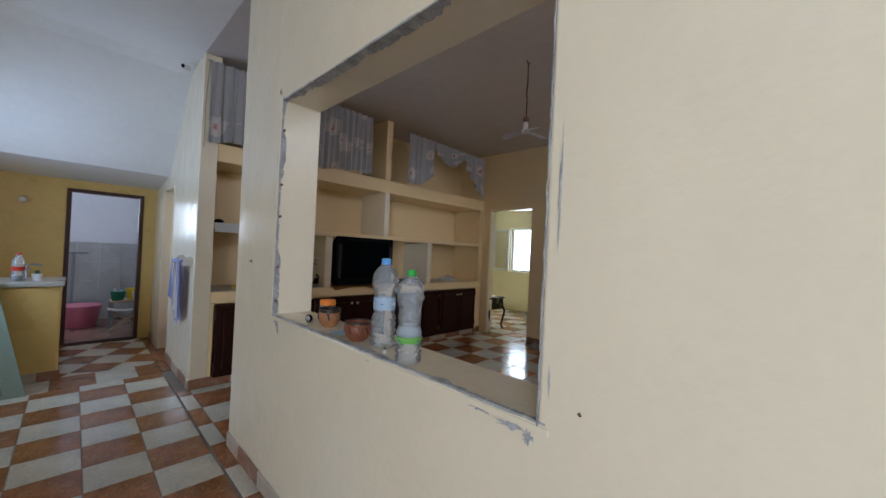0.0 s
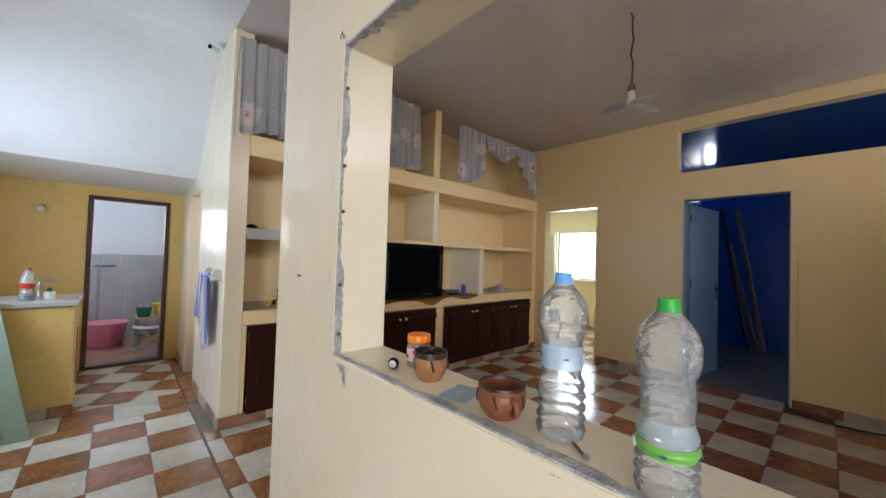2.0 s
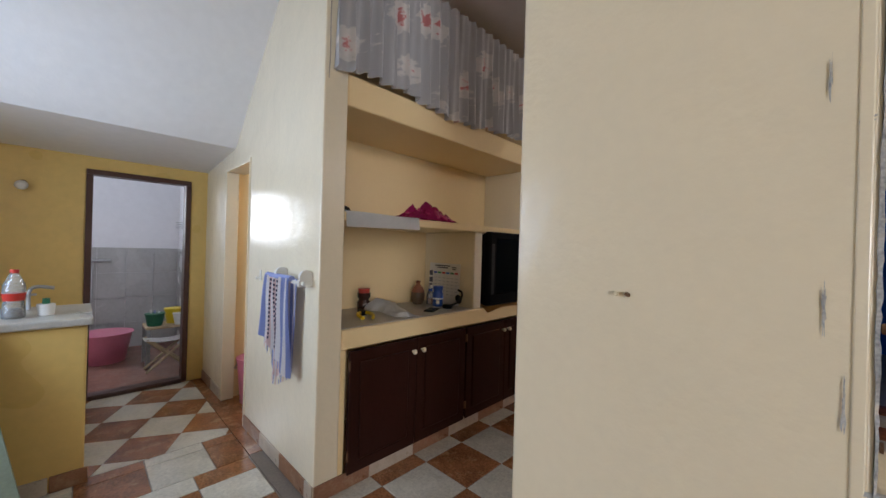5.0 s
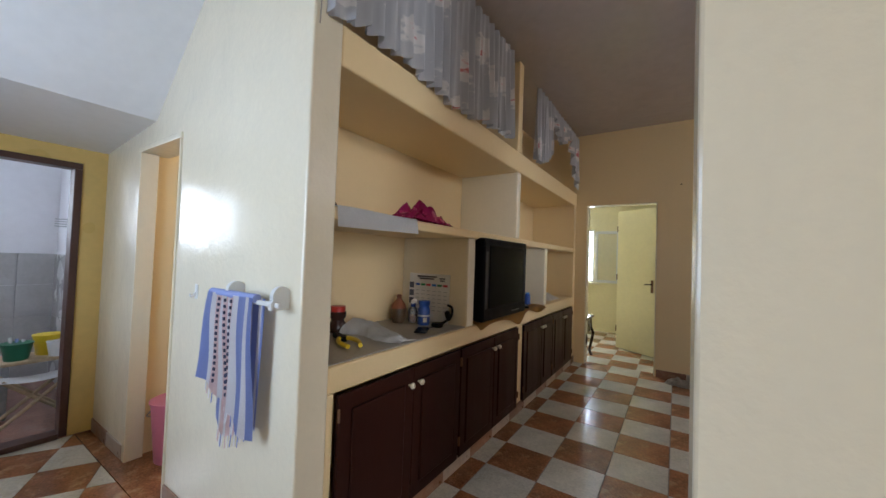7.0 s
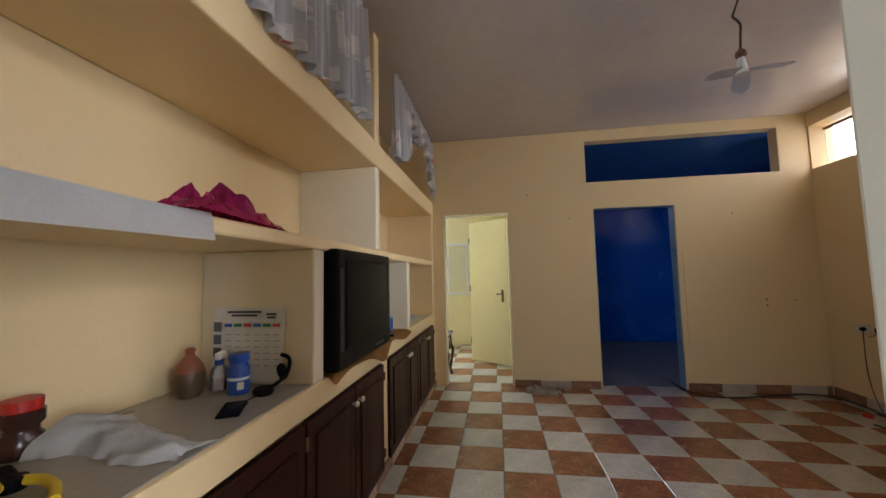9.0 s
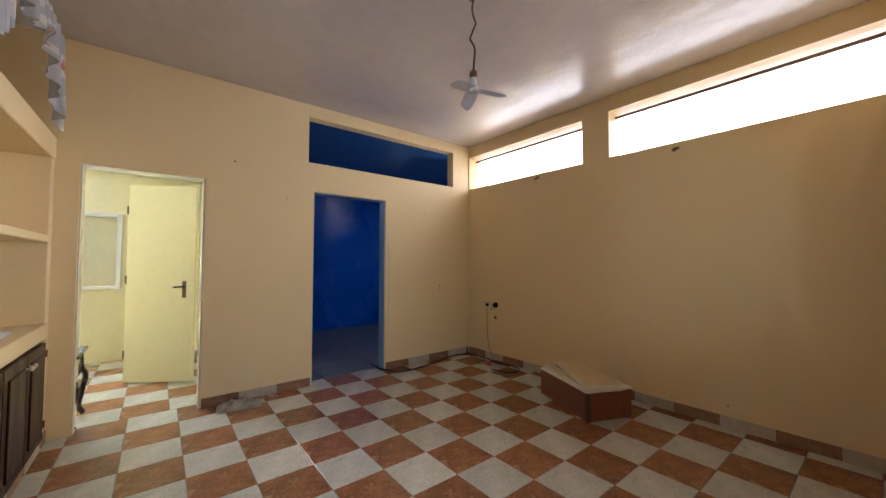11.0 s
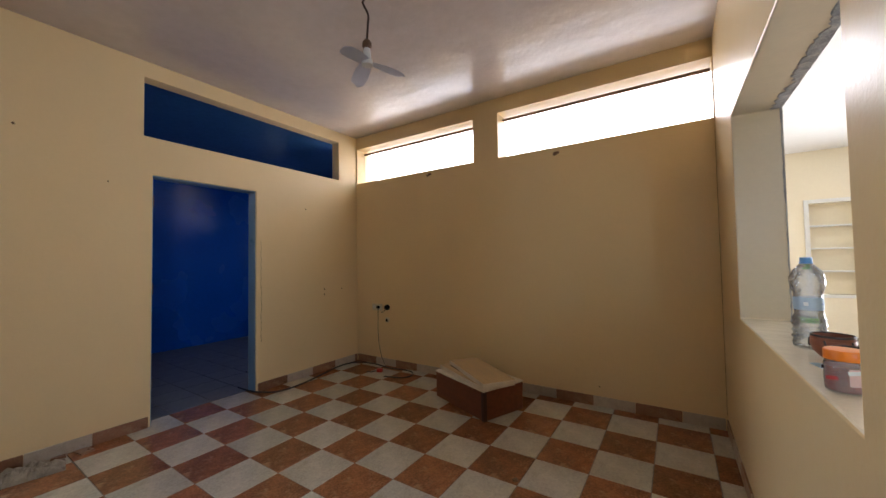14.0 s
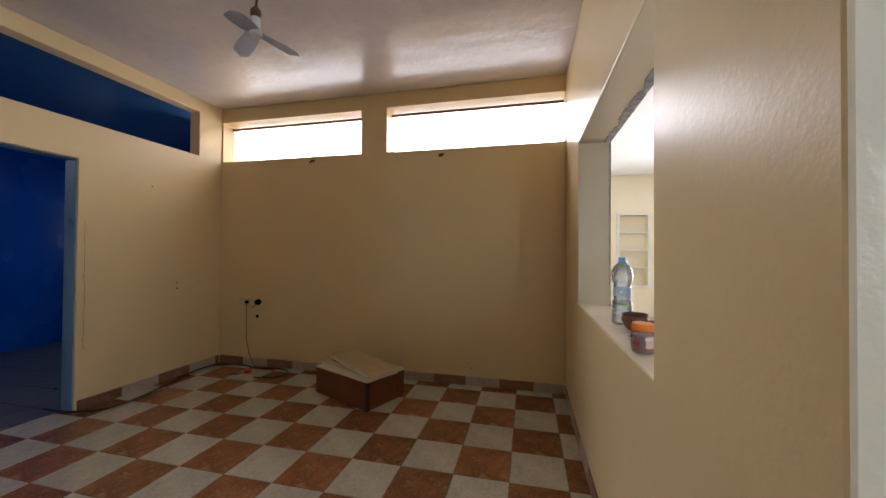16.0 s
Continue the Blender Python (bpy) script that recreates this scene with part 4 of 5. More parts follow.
part("lead", tube(smooth_path([(-0.08, 0.05, 0.03), (-0.17, 0.03, 0.10), (-0.20, 0.05, 0.19), (-0.22, 0.08, 0.10)]), 0.003, 6), RUBBER, dec)
blackbox = thing("black_box", "small black box on the counter's end", "box", (3.98, 4.25, CT - 0.004), 5)
part("body", box(-0.08, 0.08, -0.06, 0.06, 0, 0.09, 0.006), BLACK, blackbox)
part("lid", box(-0.082, 0.082, -0.062, 0.062, 0.09, 0.10, 0.003), BLACK, blackbox)
bagp = thing("plastic_wrap", "heap of crumpled clear and white plastic wrap", "packaging", (4.42, 4.18, CT - 0.005))


def crumple(w, d, h, seed, nu=16, nv=12):
    o = Vector((seed * 3.1, seed * 1.7, 0))
    return sheet(lambda u, v: (w * (u - 0.5), d * (v - 0.5), 0.002 + h * max(0, math.sin(math.pi * u) * math.sin(math.pi * v)) ** 0.6 * (0.35 + 0.9 * abs(noise.noise(Vector((u * 4, v * 4, 0)) + o) + 0.3 * noise.noise(Vector((u * 11, v * 11, 0)) + o)))), nu, nv, 0.0015)


part("sheet", crumple(0.42, 0.26, 0.11, 3), CLOTH_WHITE, bagp, smooth=False)

sheet_paper = thing("shelf_paper", "white paper sheet folded over the shelf's front edge", "paper", (0, 0, 0))


def paper_at(u, v):
    x = 1.084 + (0.49 + 0.03 * v) * u
    t = v * 0.505
    if t < 0.42:
        return (x, 4.38 - t, 1.4915 + 0.002 * math.sin(u * 7))
    return (x, YN - 0.004 - 0.01 * (t - 0.42) / 0.1, 1.4915 - (t - 0.42) * (1.0 - 0.12 * u))


part("sheet", sheet(paper_at, 16, 26, 0.001), PAPER, sheet_paper, smooth=True)
foil = thing("foil_bag", "crumpled magenta foil bag on the shelf", "bag", (1.74, 4.06, 1.490), 8)
part("bag", crumple(0.48, 0.20, 0.13, 5, 26, 18), BAG, foil, "shiny magenta foil")
dish = thing("dark_pouch", "small dark pouch on the shelf paper", "pouch", (1.15, 4.12, 1.4935))
part("pouch", lathe([(0.0, 0), (0.035, 0.0), (0.045, 0.012), (0.035, 0.03), (0.012, 0.04), (0.0, 0.041)], 18, wobble=0.15), BLACK, dish, smooth=True)

cal = thing("calendar", "white desk calendar with coloured month tabs and Arabic heading", "calendar", (2.172, 4.285, CT + 0.002), -90)
part("sheet", box(-0.17, 0.17, -0.004, 0.0, 0, 0.325, 0.001), PAPER, cal, "white printed card").matrix_local = pose(0, -0.012, 0, -2)
tabs = ((0.03, 0.12, 0.5), (0.02, 0.3, 0.12), (0.6, 0.05, 0.1), (0.03, 0.2, 0.6), (0.02, 0.22, 0.12), (0.6, 0.05, 0.1))
tab_m = [plain("calendar_tab_%s" % n, c, 0.6) for n, c in zip(("blue", "green", "red", "azure", "deep_green", "scarlet"), tabs)]
for k in range(6):
    x = -0.105 + 0.046 * k
    part("month_tab", box(x, x + 0.035, -0.0205, -0.0165, 0.242, 0.256, 0.001), tab_m[k], cal)
    for j in range(6):
        part("print_line", box(x + 0.004, x + 0.031, -0.0175, -0.0155, 0.206 - 0.026 * j, 0.210 - 0.026 * j), plain("faint_print", (0.45, 0.47, 0.5), 0.8) if (k, j) == (0, 0) else bpy.data.materials["faint_print"], cal)
for x0, x1, z in ((-0.09, 0.07, 0.302), (-0.07, 0.05, 0.287), (0.095, 0.14, 0.292), (0.10, 0.135, 0.278)):
    part("print_line", box(x0, x1, -0.0205, -0.0165, z, z + 0.008), INK, cal)
for k in range(3):
    part("picture", box(-0.158, -0.122, -0.019, -0.0155, 0.222 - 0.055 * k, 0.262 - 0.055 * k), plain("picture_grey", (0.12, 0.13, 0.18), 0.6) if k == 0 else bpy.data.materials["picture_grey"], cal)

vase = thing("clay_jug", "small two-tone clay jug with a narrow neck", "jug", (1.99, 4.40, CT))
part("belly", lathe([(0.0, 0), (0.036, 0.0), (0.050, 0.03), (0.055, 0.065), (0.052, 0.095)], 28), surface("dark_glazed_clay", (0.10, 0.06, 0.03), 0.4, vary=0.25, scale=15), vase, "dark glazed belly", True)
part("shoulder", lathe([(0.052, 0.095), (0.046, 0.118), (0.030, 0.142), (0.016, 0.158), (0.015, 0.170), (0.020, 0.178), (0.012, 0.186), (0.0, 0.187)], 28), TERRACOTTA, vase, "bare orange shoulder", True)
coffee = thing("coffee_jar", "dark coffee jar with a red lid", "jar", (1.525, 4.455, CT))
part("body", lathe([(0.0, 0), (0.042, 0.0), (0.046, 0.006), (0.046, 0.050), (0.036, 0.062), (0.036, 0.074), (0.046, 0.086), (0.046, 0.115), (0.0, 0.116)], 24), BROWN_JAR, coffee, smooth=True)
part("lid", lathe([(0.0, 0.116), (0.040, 0.116), (0.041, 0.145), (0.0, 0.147)], 24), RED, coffee, "red lid", True)
spray = thing("spray_bottle", "clear spray bottle with a white trigger head", "bottle", (2.075, 4.345, CT), 200)
part("body", shell([(0.028, 0), (0.032, 0.006), (0.032, 0.07), (0.026, 0.09), (0.012, 0.105), (0.012, 0.115)], 0.0015, 24), PET, spray, smooth=True)
part("contents", lathe([(0.0, 0.003), (0.027, 0.003), (0.030, 0.008), (0.030, 0.045), (0.0, 0.046)], 24), plain("peach_liquid", (0.62, 0.30, 0.20), 0.2), spray, "peach-coloured liquid", True)
part("trigger_head", box(-0.045, 0.022, -0.013, 0.013, 0.122, 0.152, 0.008), WHITE_PLASTIC, spray, "white trigger head")
part("trigger", tube([(-0.02, 0, 0.122), (-0.032, 0, 0.105), (-0.034, 0, 0.088)], 0.005), WHITE_PLASTIC, spray)
part("collar", lathe([(0.0, 0.104), (0.017, 0.104), (0.017, 0.126), (0.0, 0.126)], 18), NAVY, spray, "blue screw collar")
bj = thing("blue_tin", "tall blue printed tin with white bands", "tin", (2.05, 4.235, CT))
part("body", lathe([(0.0, 0), (0.038, 0.0), (0.040, 0.004), (0.040, 0.10), (0.034, 0.112), (0.034, 0.125), (0.038, 0.13), (0.038, 0.155), (0.0, 0.157)], 28), NAVY, bj, smooth=True)
part("band", lathe([(0.0406, 0.055), (0.0406, 0.066)], 28), LABEL_WHITE, bj)
part("emblem", box(-0.012, 0.012, -0.002, 0.002, -0.014, 0.014, 0.001), IVORY, bj).matrix_local = pose(-0.028, -0.030, 0.035, 0, 0, -43)
phone = thing("smartphone", "dark smartphone lying on the counter", "phone", (1.87, 4.115, CT + 0.001), 28)
part("body", box(-0.075, 0.075, -0.036, 0.036, 0, 0.009, 0.004), BLACK, phone)
part("screen", box(-0.068, 0.068, -0.033, 0.033, 0.009, 0.0098), SCREEN, phone)
head = thing("headset", "black headset with a trailing cable", "headphones", (2.11, 4.10, CT))
part("headband", tube(smooth_path([(-0.07, 0.02, 0.012), (-0.03, -0.01, 0.03), (0.03, -0.02, 0.06), (0.055, -0.01, 0.11), (0.04, 0.02, 0.13)]), 0.008), BLACK, head, smooth=True)
part("earpad", lathe([(0.0, 0), (0.034, 0.0), (0.04, 0.012), (0.034, 0.026), (0.0, 0.027)], 20), BLACK, head, smooth=True).matrix_local = pose(-0.07, 0.02, 0.0)
part("earpad", lathe([(0.0, 0), (0.030, 0.0), (0.036, 0.012), (0.030, 0.024), (0.0, 0.025)], 20), BLACK, head, smooth=True).matrix_local = pose(0.035, 0.02, 0.055, 70, 0, 20)
part("cable", tube(smooth_path([(-0.07, 0.0, 0.006), (-0.14, 0.03, 0.004), (-0.19, 0.0, 0.004), (-0.16, 0.05, 0.004), (-0.22, 0.04, 0.004)]), 0.0025, 6), RUBBER, head)
rag = thing("rag", "crumpled white rag trailing across the counter", "cloth", (1.60, 4.22, CT))


def rag_at(u, v):
    """A bunched cloth, thick at the wall end and trailing off to the front."""
    o = Vector((u * 5.0, v * 3.5, 3.3))
    wide = 0.105 - 0.055 * u + 0.018 * noise.noise(Vector((u * 7, 0, 1.1)))
    hump = math.sin(math.pi * v) ** 0.7
    z = 0.002 + hump * ((0.066 - 0.042 * u) * (1 - max(0, u - 0.9) * 8) + 0.020 * noise.noise(o) + 0.010 * abs(noise.noise(o * 3.1)))
    return ((v - 0.5) * 2 * wide + 0.025 * math.sin(u * 6) + 0.012 * noise.noise(o * 1.7), 0.19 - 0.41 * u + 0.02 * noise.noise(o + Vector((4, 1, 2))), max(0.002, z))


part("cloth", sheet(rag_at, 44, 26, 0.003), CLOTH_WHITE, rag, smooth=True)
part("torn_end", sheet(lambda u, v: (-0.09 + 0.05 * u + 0.10 * v, -0.13 - 0.06 * u - 0.05 * v, 0.004 + 0.012 * math.sin(math.pi * u) * (1 - 0.6 * v)), 8, 12, 0.002), CLOTH_WHITE, rag, smooth=True)
pl = thing("pliers", "black pliers with bright yellow grips lying on the counter", "pliers", (1.395, 4.265, CT), -112)
part("jaws", box(-0.10, -0.01, -0.018, 0.018, 0.002, 0.026, 0.006), BLACK, pl)
part("pivot", lathe([(0.0, 0.0), (0.026, 0.0), (0.027, 0.026), (0.0, 0.030)], 14), BLACK, pl)
for s in (-1, 1):
    part("grip", tube(smooth_path([(0.0, 0.010 * s, 0.016), (0.05, 0.038 * s, 0.018), (0.11, 0.044 * s, 0.016), (0.17, 0.030 * s, 0.012)]), 0.011, 10), YELLOW_PLASTIC, pl, "yellow grip", True)
cord = thing("cord", "thin cord hanging down from the curtain wire", "cord", (0, 0, 0))
part("strand", tube(smooth_path([(0.985, 3.958, 2.93), (0.972, 3.955, 2.75), (0.962, 3.958, 2.5), (0.968, 3.966, 2.3), (0.965, 3.968, 2.15)]), 0.0025, 6), plain("pale_cord", (0.35, 0.3, 0.24), 0.8), cord)


# ---- towel, rail and hook on the glossy wall ----
rail = thing("towel_rail", "white plastic towel rail screwed to the wall", "towel rail", (0.945, 0, 0))
part("bar", box(-0.060, -0.045, 4.02, 4.50, 1.098, 1.116, 0.004), WHITE_PLASTIC, rail)
for y in (4.045, 4.36):
    bmb = prism([(0.0, -0.006), (-0.070, -0.006), (-0.072, 0.020)] + [(-0.030 + 0.036 * math.cos(radians(a)), 0.042 + 0.036 * math.sin(radians(a))) for a in range(200, -10, -15)] + [(0.0, 0.030)], 0.022)
    part("bracket", bmb, WHITE_PLASTIC, rail).matrix_local = pose(0, y, 1.095)
towel = thing("towel", "striped blue and pink woven towel hung over the rail", "towel", (0.892, 4.31, 1.118))


def towel_material():
    """Woven stripes in blue, white and pink along the cloth."""
    m, n, l, b = shader("striped_woven_towel", (0.7, 0.6, 0.6), 0.95)
    uv = n.new("ShaderNodeTexCoord")
    sx = n.new("ShaderNodeSeparateXYZ")
    l.new(uv.outputs["UV"], sx.inputs[0])
    ramp = n.new("ShaderNodeValToRGB")
    ramp.color_ramp.interpolation = "CONSTANT"
    blue, white, pink = (0.29, 0.34, 0.62, 1), (0.80, 0.76, 0.77, 1), (0.74, 0.54, 0.52, 1)
    e = ramp.color_ramp.elements
    e[0].position, e[0].color = 0.0, blue
    e[1].position, e[1].color = 0.90, white
    for p, c in ((0.13, white), (0.21, pink), (0.33, white), (0.38, pink), (0.46, white), (0.51, pink), (0.60, white), (0.74, blue), (0.87, white), (0.94, blue)):
        e.new(p).color = c
    l.new(sx.outputs["X"], ramp.inputs["Fac"])
    no = n.new("ShaderNodeTexNoise")
    no.inputs["Scale"].default_value = 120
    l.new(uv.outputs["UV"], no.inputs["Vector"])
    hs = n.new("ShaderNodeHueSaturation")
    mr = n.new("ShaderNodeMapRange")
    mr.inputs["To Min"].default_value, mr.inputs["To Max"].default_value = 0.75, 1.2
    l.new(no.outputs["Fac"], mr.inputs["Value"])
    l.new(mr.outputs["Result"], hs.inputs["Value"])
    l.new(ramp.outputs["Color"], hs.inputs["Color"])
    l.new(hs.outputs["Color"], b.inputs["Base Color"])
    bp = n.new("ShaderNodeBump")
    bp.inputs["Strength"].default_value, bp.inputs["Distance"].default_value = 0.5, 0.002
    l.new(no.outputs["Fac"], bp.inputs["Height"])
    l.new(bp.outputs["Normal"], b.inputs["Normal"])
    return m


TOWEL = towel_material()


def front_fall(u, v):
    low = 0.36 + 0.16 * u
    fold = 0.010 * math.sin(u * 9 + 1.0) + 0.007 * math.sin(u * 21 + 2 * v)
    y = 0.195 - 0.34 * u + v * (0.035 - 0.05 * u) + 0.008 * math.sin(v * 6)
    return (-0.020 - fold * (0.4 + v), y, 0.006 - low * v + 0.010 * math.sin(u * 12) * v)


def back_fall(u, v):
    return (0.010 + 0.012 * math.sin(u * 8 + 2) * v, 0.15 - 0.33 * u + 0.02 * v, 0.004 - (0.53 + 0.04 * math.sin(u * 5)) * v)


part("front_fall", sheet(front_fall, 44, 30, 0.004), TOWEL, towel, "striped woven cloth", True)
part("back_fall", sheet(back_fall, 36, 30, 0.004), TOWEL, towel, "longer striped fall behind", True)
part("roll_over", tube([(-0.005, 0.195 - 0.345 * k / 12, 0.004) for k in range(13)], 0.016, 10), TOWEL, towel, smooth=True)
for u in (0.285, 0.42, 0.555):
    for k in range(15):
        x, y, z = front_fall(u, 0.06 + 0.058 * k)
        part("stitch", box(x - 0.006, x - 0.0005, y - 0.005, y + 0.005, z - 0.006, z + 0.006), WOOL[3], towel)
for fall, depth in ((front_fall, 0.035), (back_fall, 0.045)):
    for k in range(16):
        x, y, z = fall(0.14 + 0.05 * k, 1.0)
        part("fringe", tube([(x, y, z + 0.004), (x - 0.003, y + 0.004 * math.sin(k * 2.1), z - depth)], 0.0022, 5), WOOL[(1, 2, 1, 0)[k % 4]], towel)
hk = thing("wall_hook", "small clear plastic adhesive hook", "hook", (0.945, 4.79, 1.09))
part("plate", box(-0.006, 0, -0.014, 0.014, -0.03, 0.04, 0.003), WHITE_PLASTIC, hk)
part("hook", tube(smooth_path([(-0.006, 0, 0.0), (-0.024, 0, -0.018), (-0.03, 0, -0.004)]), 0.004), WHITE_PLASTIC, hk)
pipe = thing("pipe_stub", "short plastic pipe end poking from the ceiling corner", "pipe", (0, 0, 0))
part("tube", tube([(0.90, 4.36, 2.945), (0.84, 4.30, 2.93)], 0.022, 16), WHITE_PLASTIC, pipe)
# Black disc on the closed end paints the shade inside the pipe.
part("bore_shade", tube([(0.841, 4.301, 2.930), (0.838, 4.298, 2.929)], 0.016, 16), BLACK, pipe)


# ---- kitchen corner and shower room ----
ctr = thing("kitchen_counter", "yellow masonry kitchen counter with a grey worktop", "counter", (0, 0, 0))
part("body", box(-0.80, 0.140, 4.96, 5.52, 0, 0.845, 0.012), OCHRE, ctr)
part("worktop", box(-0.80, 0.160, 4.935, 5.54, 0.845, 0.885, 0.008), surface("grey_worktop", (0.42, 0.40, 0.36), 0.35, vary=0.12, scale=6), ctr, "grey terrazzo worktop")
part("door_edge", box(0.140, 0.145, 5.30, 5.34, 0.15, 0.62, 0.002), DARK_FRAME, ctr)
for k in range(4):
    part("skirting_tile", box(-0.42 + 0.145 * k, -0.28 + 0.145 * k, 4.949, 4.961, 0.002, 0.085, 0.003), (SKIRT_WHITE, SKIRT_WHITE, SKIRT_WHITE, SKIRT_BROWN)[k], ctr)
tap = thing("tap", "old steel tap over the worktop", "tap", (-0.10, 5.42, 0.885))
part("spout", tube(smooth_path([(0, 0, 0), (0, 0, 0.10), (0.03, 0, 0.13), (0.10, 0, 0.12)]), 0.010), STEEL, tap, smooth=True)
part("handle", tube([(-0.03, 0, 0.085), (0.03, 0, 0.085)], 0.007), STEEL, tap)
cola = thing("soda_bottle", "soda bottle with a red label", "bottle", (-0.13, 5.12, 0.885))
part("body", shell([(0.036, 0), (0.042, 0.008), (0.042, 0.05), (0.036, 0.09), (0.042, 0.13), (0.040, 0.17), (0.020, 0.22), (0.013, 0.235)], 0.0012, 24), PET, cola, smooth=True)
part("contents", lathe([(0.0, 0.002), (0.034, 0.002), (0.040, 0.01), (0.040, 0.045), (0.0, 0.046)], 24), BROWN_JAR, cola, "dark drink left in it", True)
part("label", lathe([(0.0385, 0.092), (0.0430, 0.130)], 24), RED, cola)
part("cap", lathe([(0.0, 0.232), (0.016, 0.232), (0.016, 0.250), (0.0, 0.251)], 20), RED, cola)
tub = thing("plastic_tub", "small white tub with a dark lid", "tub", (-0.02, 5.16, 0.885))
part("body", lathe([(0.0, 0), (0.032, 0.0), (0.036, 0.06), (0.0, 0.061)], 20), WHITE_PLASTIC, tub, smooth=True)
part("lid", lathe([(0.0, 0.06), (0.016, 0.06), (0.014, 0.09), (0.0, 0.092)], 16), GREEN_DARK, tub)
lamp_w = thing("wall_lamp", "bare bulb holder on the kitchen wall", "lamp", (-0.20, 6.29, 1.70))
part("holder", tube([(0, 0.01, 0), (0, -0.04, -0.01)], 0.022, 14), RUST, lamp_w)
part("bulb", lathe([(0.012, 0), (0.03, 0.03), (0.034, 0.05), (0.024, 0.075), (0.0, 0.085)], 18), WHITE_PLASTIC, lamp_w, smooth=True).matrix_local = pose(0, -0.04, -0.01, 110)

board = thing("green_board", "pale green wooden board leaning against the counter", "board", (0, 4.60, 0.004))
part("panel", prism([(-0.62, 0), (-0.02, 0), (-0.24, 0.98), (-0.62, 0.98)], 0.03), GREEN_BOARD, board).matrix_local = pose(0, 0, 0, -17)
part("edge_strip", prism([(-0.17, 0.03), (-0.14, 0.03), (-0.32, 0.86), (-0.35, 0.86)], 0.006), SCREED, board).matrix_local = pose(0, -0.008, 0, -17)

dado = tagged(thing("shower_dado", "pale grey glazed tile dado round the shower walls", "wall tiles"), kind="structure")
n = 0
for i in range(7):
    for j in range(4):
        part("wall_tile", box(-0.78 + 0.255 * i, -0.78 + 0.255 * i + 0.252, 7.988, 8.0, 0.012 + 0.30 * j, 0.012 + 0.30 * j + 0.297), TILE_GREY, dado)
for j in range(4):
    for i in range(6):
        part("wall_tile", box(0.988, 1.0, 6.43 + 0.26 * i, 6.43 + 0.26 * i + 0.257, 0.012 + 0.30 * j, 0.012 + 0.30 * j + 0.297), TILE_GREY, dado)
showr = thing("shower_pipe", "steel shower pipe with a short arm", "shower", (0.20, 7.98, 0))
part("riser", tube([(0.0, 0, 0.25), (0.0, 0, 1.05)], 0.012), STEEL, showr)
part("arm", tube([(-0.05, -0.01, 1.05), (0.16, -0.02, 1.055)], 0.018), STEEL, showr)
rack = thing("wire_rack", "wire soap rack on the shower wall", "rack", (0.985, 7.2, 1.52))
for k in range(4):
    part("wire", tube(smooth_path([(0, -0.15, -0.02 * k), (-0.10, -0.12, -0.02 * k - 0.01), (-0.12, 0.1, -0.02 * k), (0, 0.14, -0.02 * k)]), 0.004, 6), STEEL, rack)


def bucket(name, at, r, h, material, label, handle=True):
    b = thing(name, label, "bucket", at)
    part("body", shell([(r * 0.72, 0), (r * 0.75, 0.006), (r * 0.96, h * 0.92), (r * 0.97, h)], 0.004, 32), material, b, smooth=True)
    part("rim", lathe([(r * 0.955, h), (r * 1.03, h - 0.002), (r * 1.03, h + 0.008), (r * 0.955, h + 0.008)], 32), material, b)
    if handle:
        part("handle", tube(smooth_path([(-r * 1.0, 0, h * 0.9), (-r * 0.9, r * 0.6, h * 0.75), (0, r * 1.15, h * 0.62), (r * 0.9, r * 0.6, h * 0.75), (r * 1.0, 0, h * 0.9)]), 0.004), STEEL, b)
    return b


bucket("wash_tub", (0.30, 7.45, 0.012), 0.23, 0.30, PINK, "large pink plastic wash tub on the shower floor", False)
bucket("pink_bucket", (1.135, 5.46, 0), 0.13, 0.36, PINK, "pink plastic bucket standing in the closet")
stool = thing("low_table", "low table with a folding crossed-leg stool before it", "table", (0.78, 7.02, 0.012), 0)
part("tabletop", box(-0.20, 0.19, -0.12, 0.20, 0.385, 0.41, 0.006), EDGE_WOOD, stool)
for x in (-0.18, 0.17):
    for y in (-0.10, 0.18):
        part("leg", box(x - 0.018, x + 0.018, y - 0.018, y + 0.018, 0, 0.385, 0.004), SCREED, stool)
fs = thing("folding_stool", "wooden folding stool with a canvas seat", "stool", (0.74, 6.78, 0.012), 0)
part("seat", sheet(lambda u, v: (-0.19 + 0.38 * u, -0.10 + 0.2 * v, 0.325 - 0.025 * math.sin(math.pi * u)), 10, 6, 0.006), CLOTH_WHITE, fs, smooth=True)
for y in (-0.085, 0.085):
    part("leg", tube([(-0.17, y, 0.012), (0.17, y, 0.322)], 0.012), EDGE_WOOD, fs)
    part("leg", tube([(0.17, y + 0.02, 0.012), (-0.17, y + 0.02, 0.322)], 0.012), EDGE_WOOD, fs)
gp = bucket("green_pot", (0.66, 7.0, 0.422), 0.085, 0.12, GREEN_DARK, "dark green tub holding brushes", False)
for k in range(3):
    part("brush", tube([(0.02 * k - 0.02, 0, 0.02), (0.035 * k - 0.035, 0.02, 0.165 - 0.01 * k)], 0.010), (WHITE_PLASTIC, WOOL[0], LABEL_WHITE)[k], gp)
bucket("yellow_tub", (0.83, 7.08, 0.422), 0.085, 0.15, YELLOW_PLASTIC, "yellow plastic tub on the low table", False)
bucket("white_tub", (0.87, 6.965, 0.422), 0.065, 0.11, WHITE_PLASTIC, "small white plastic tub", False)


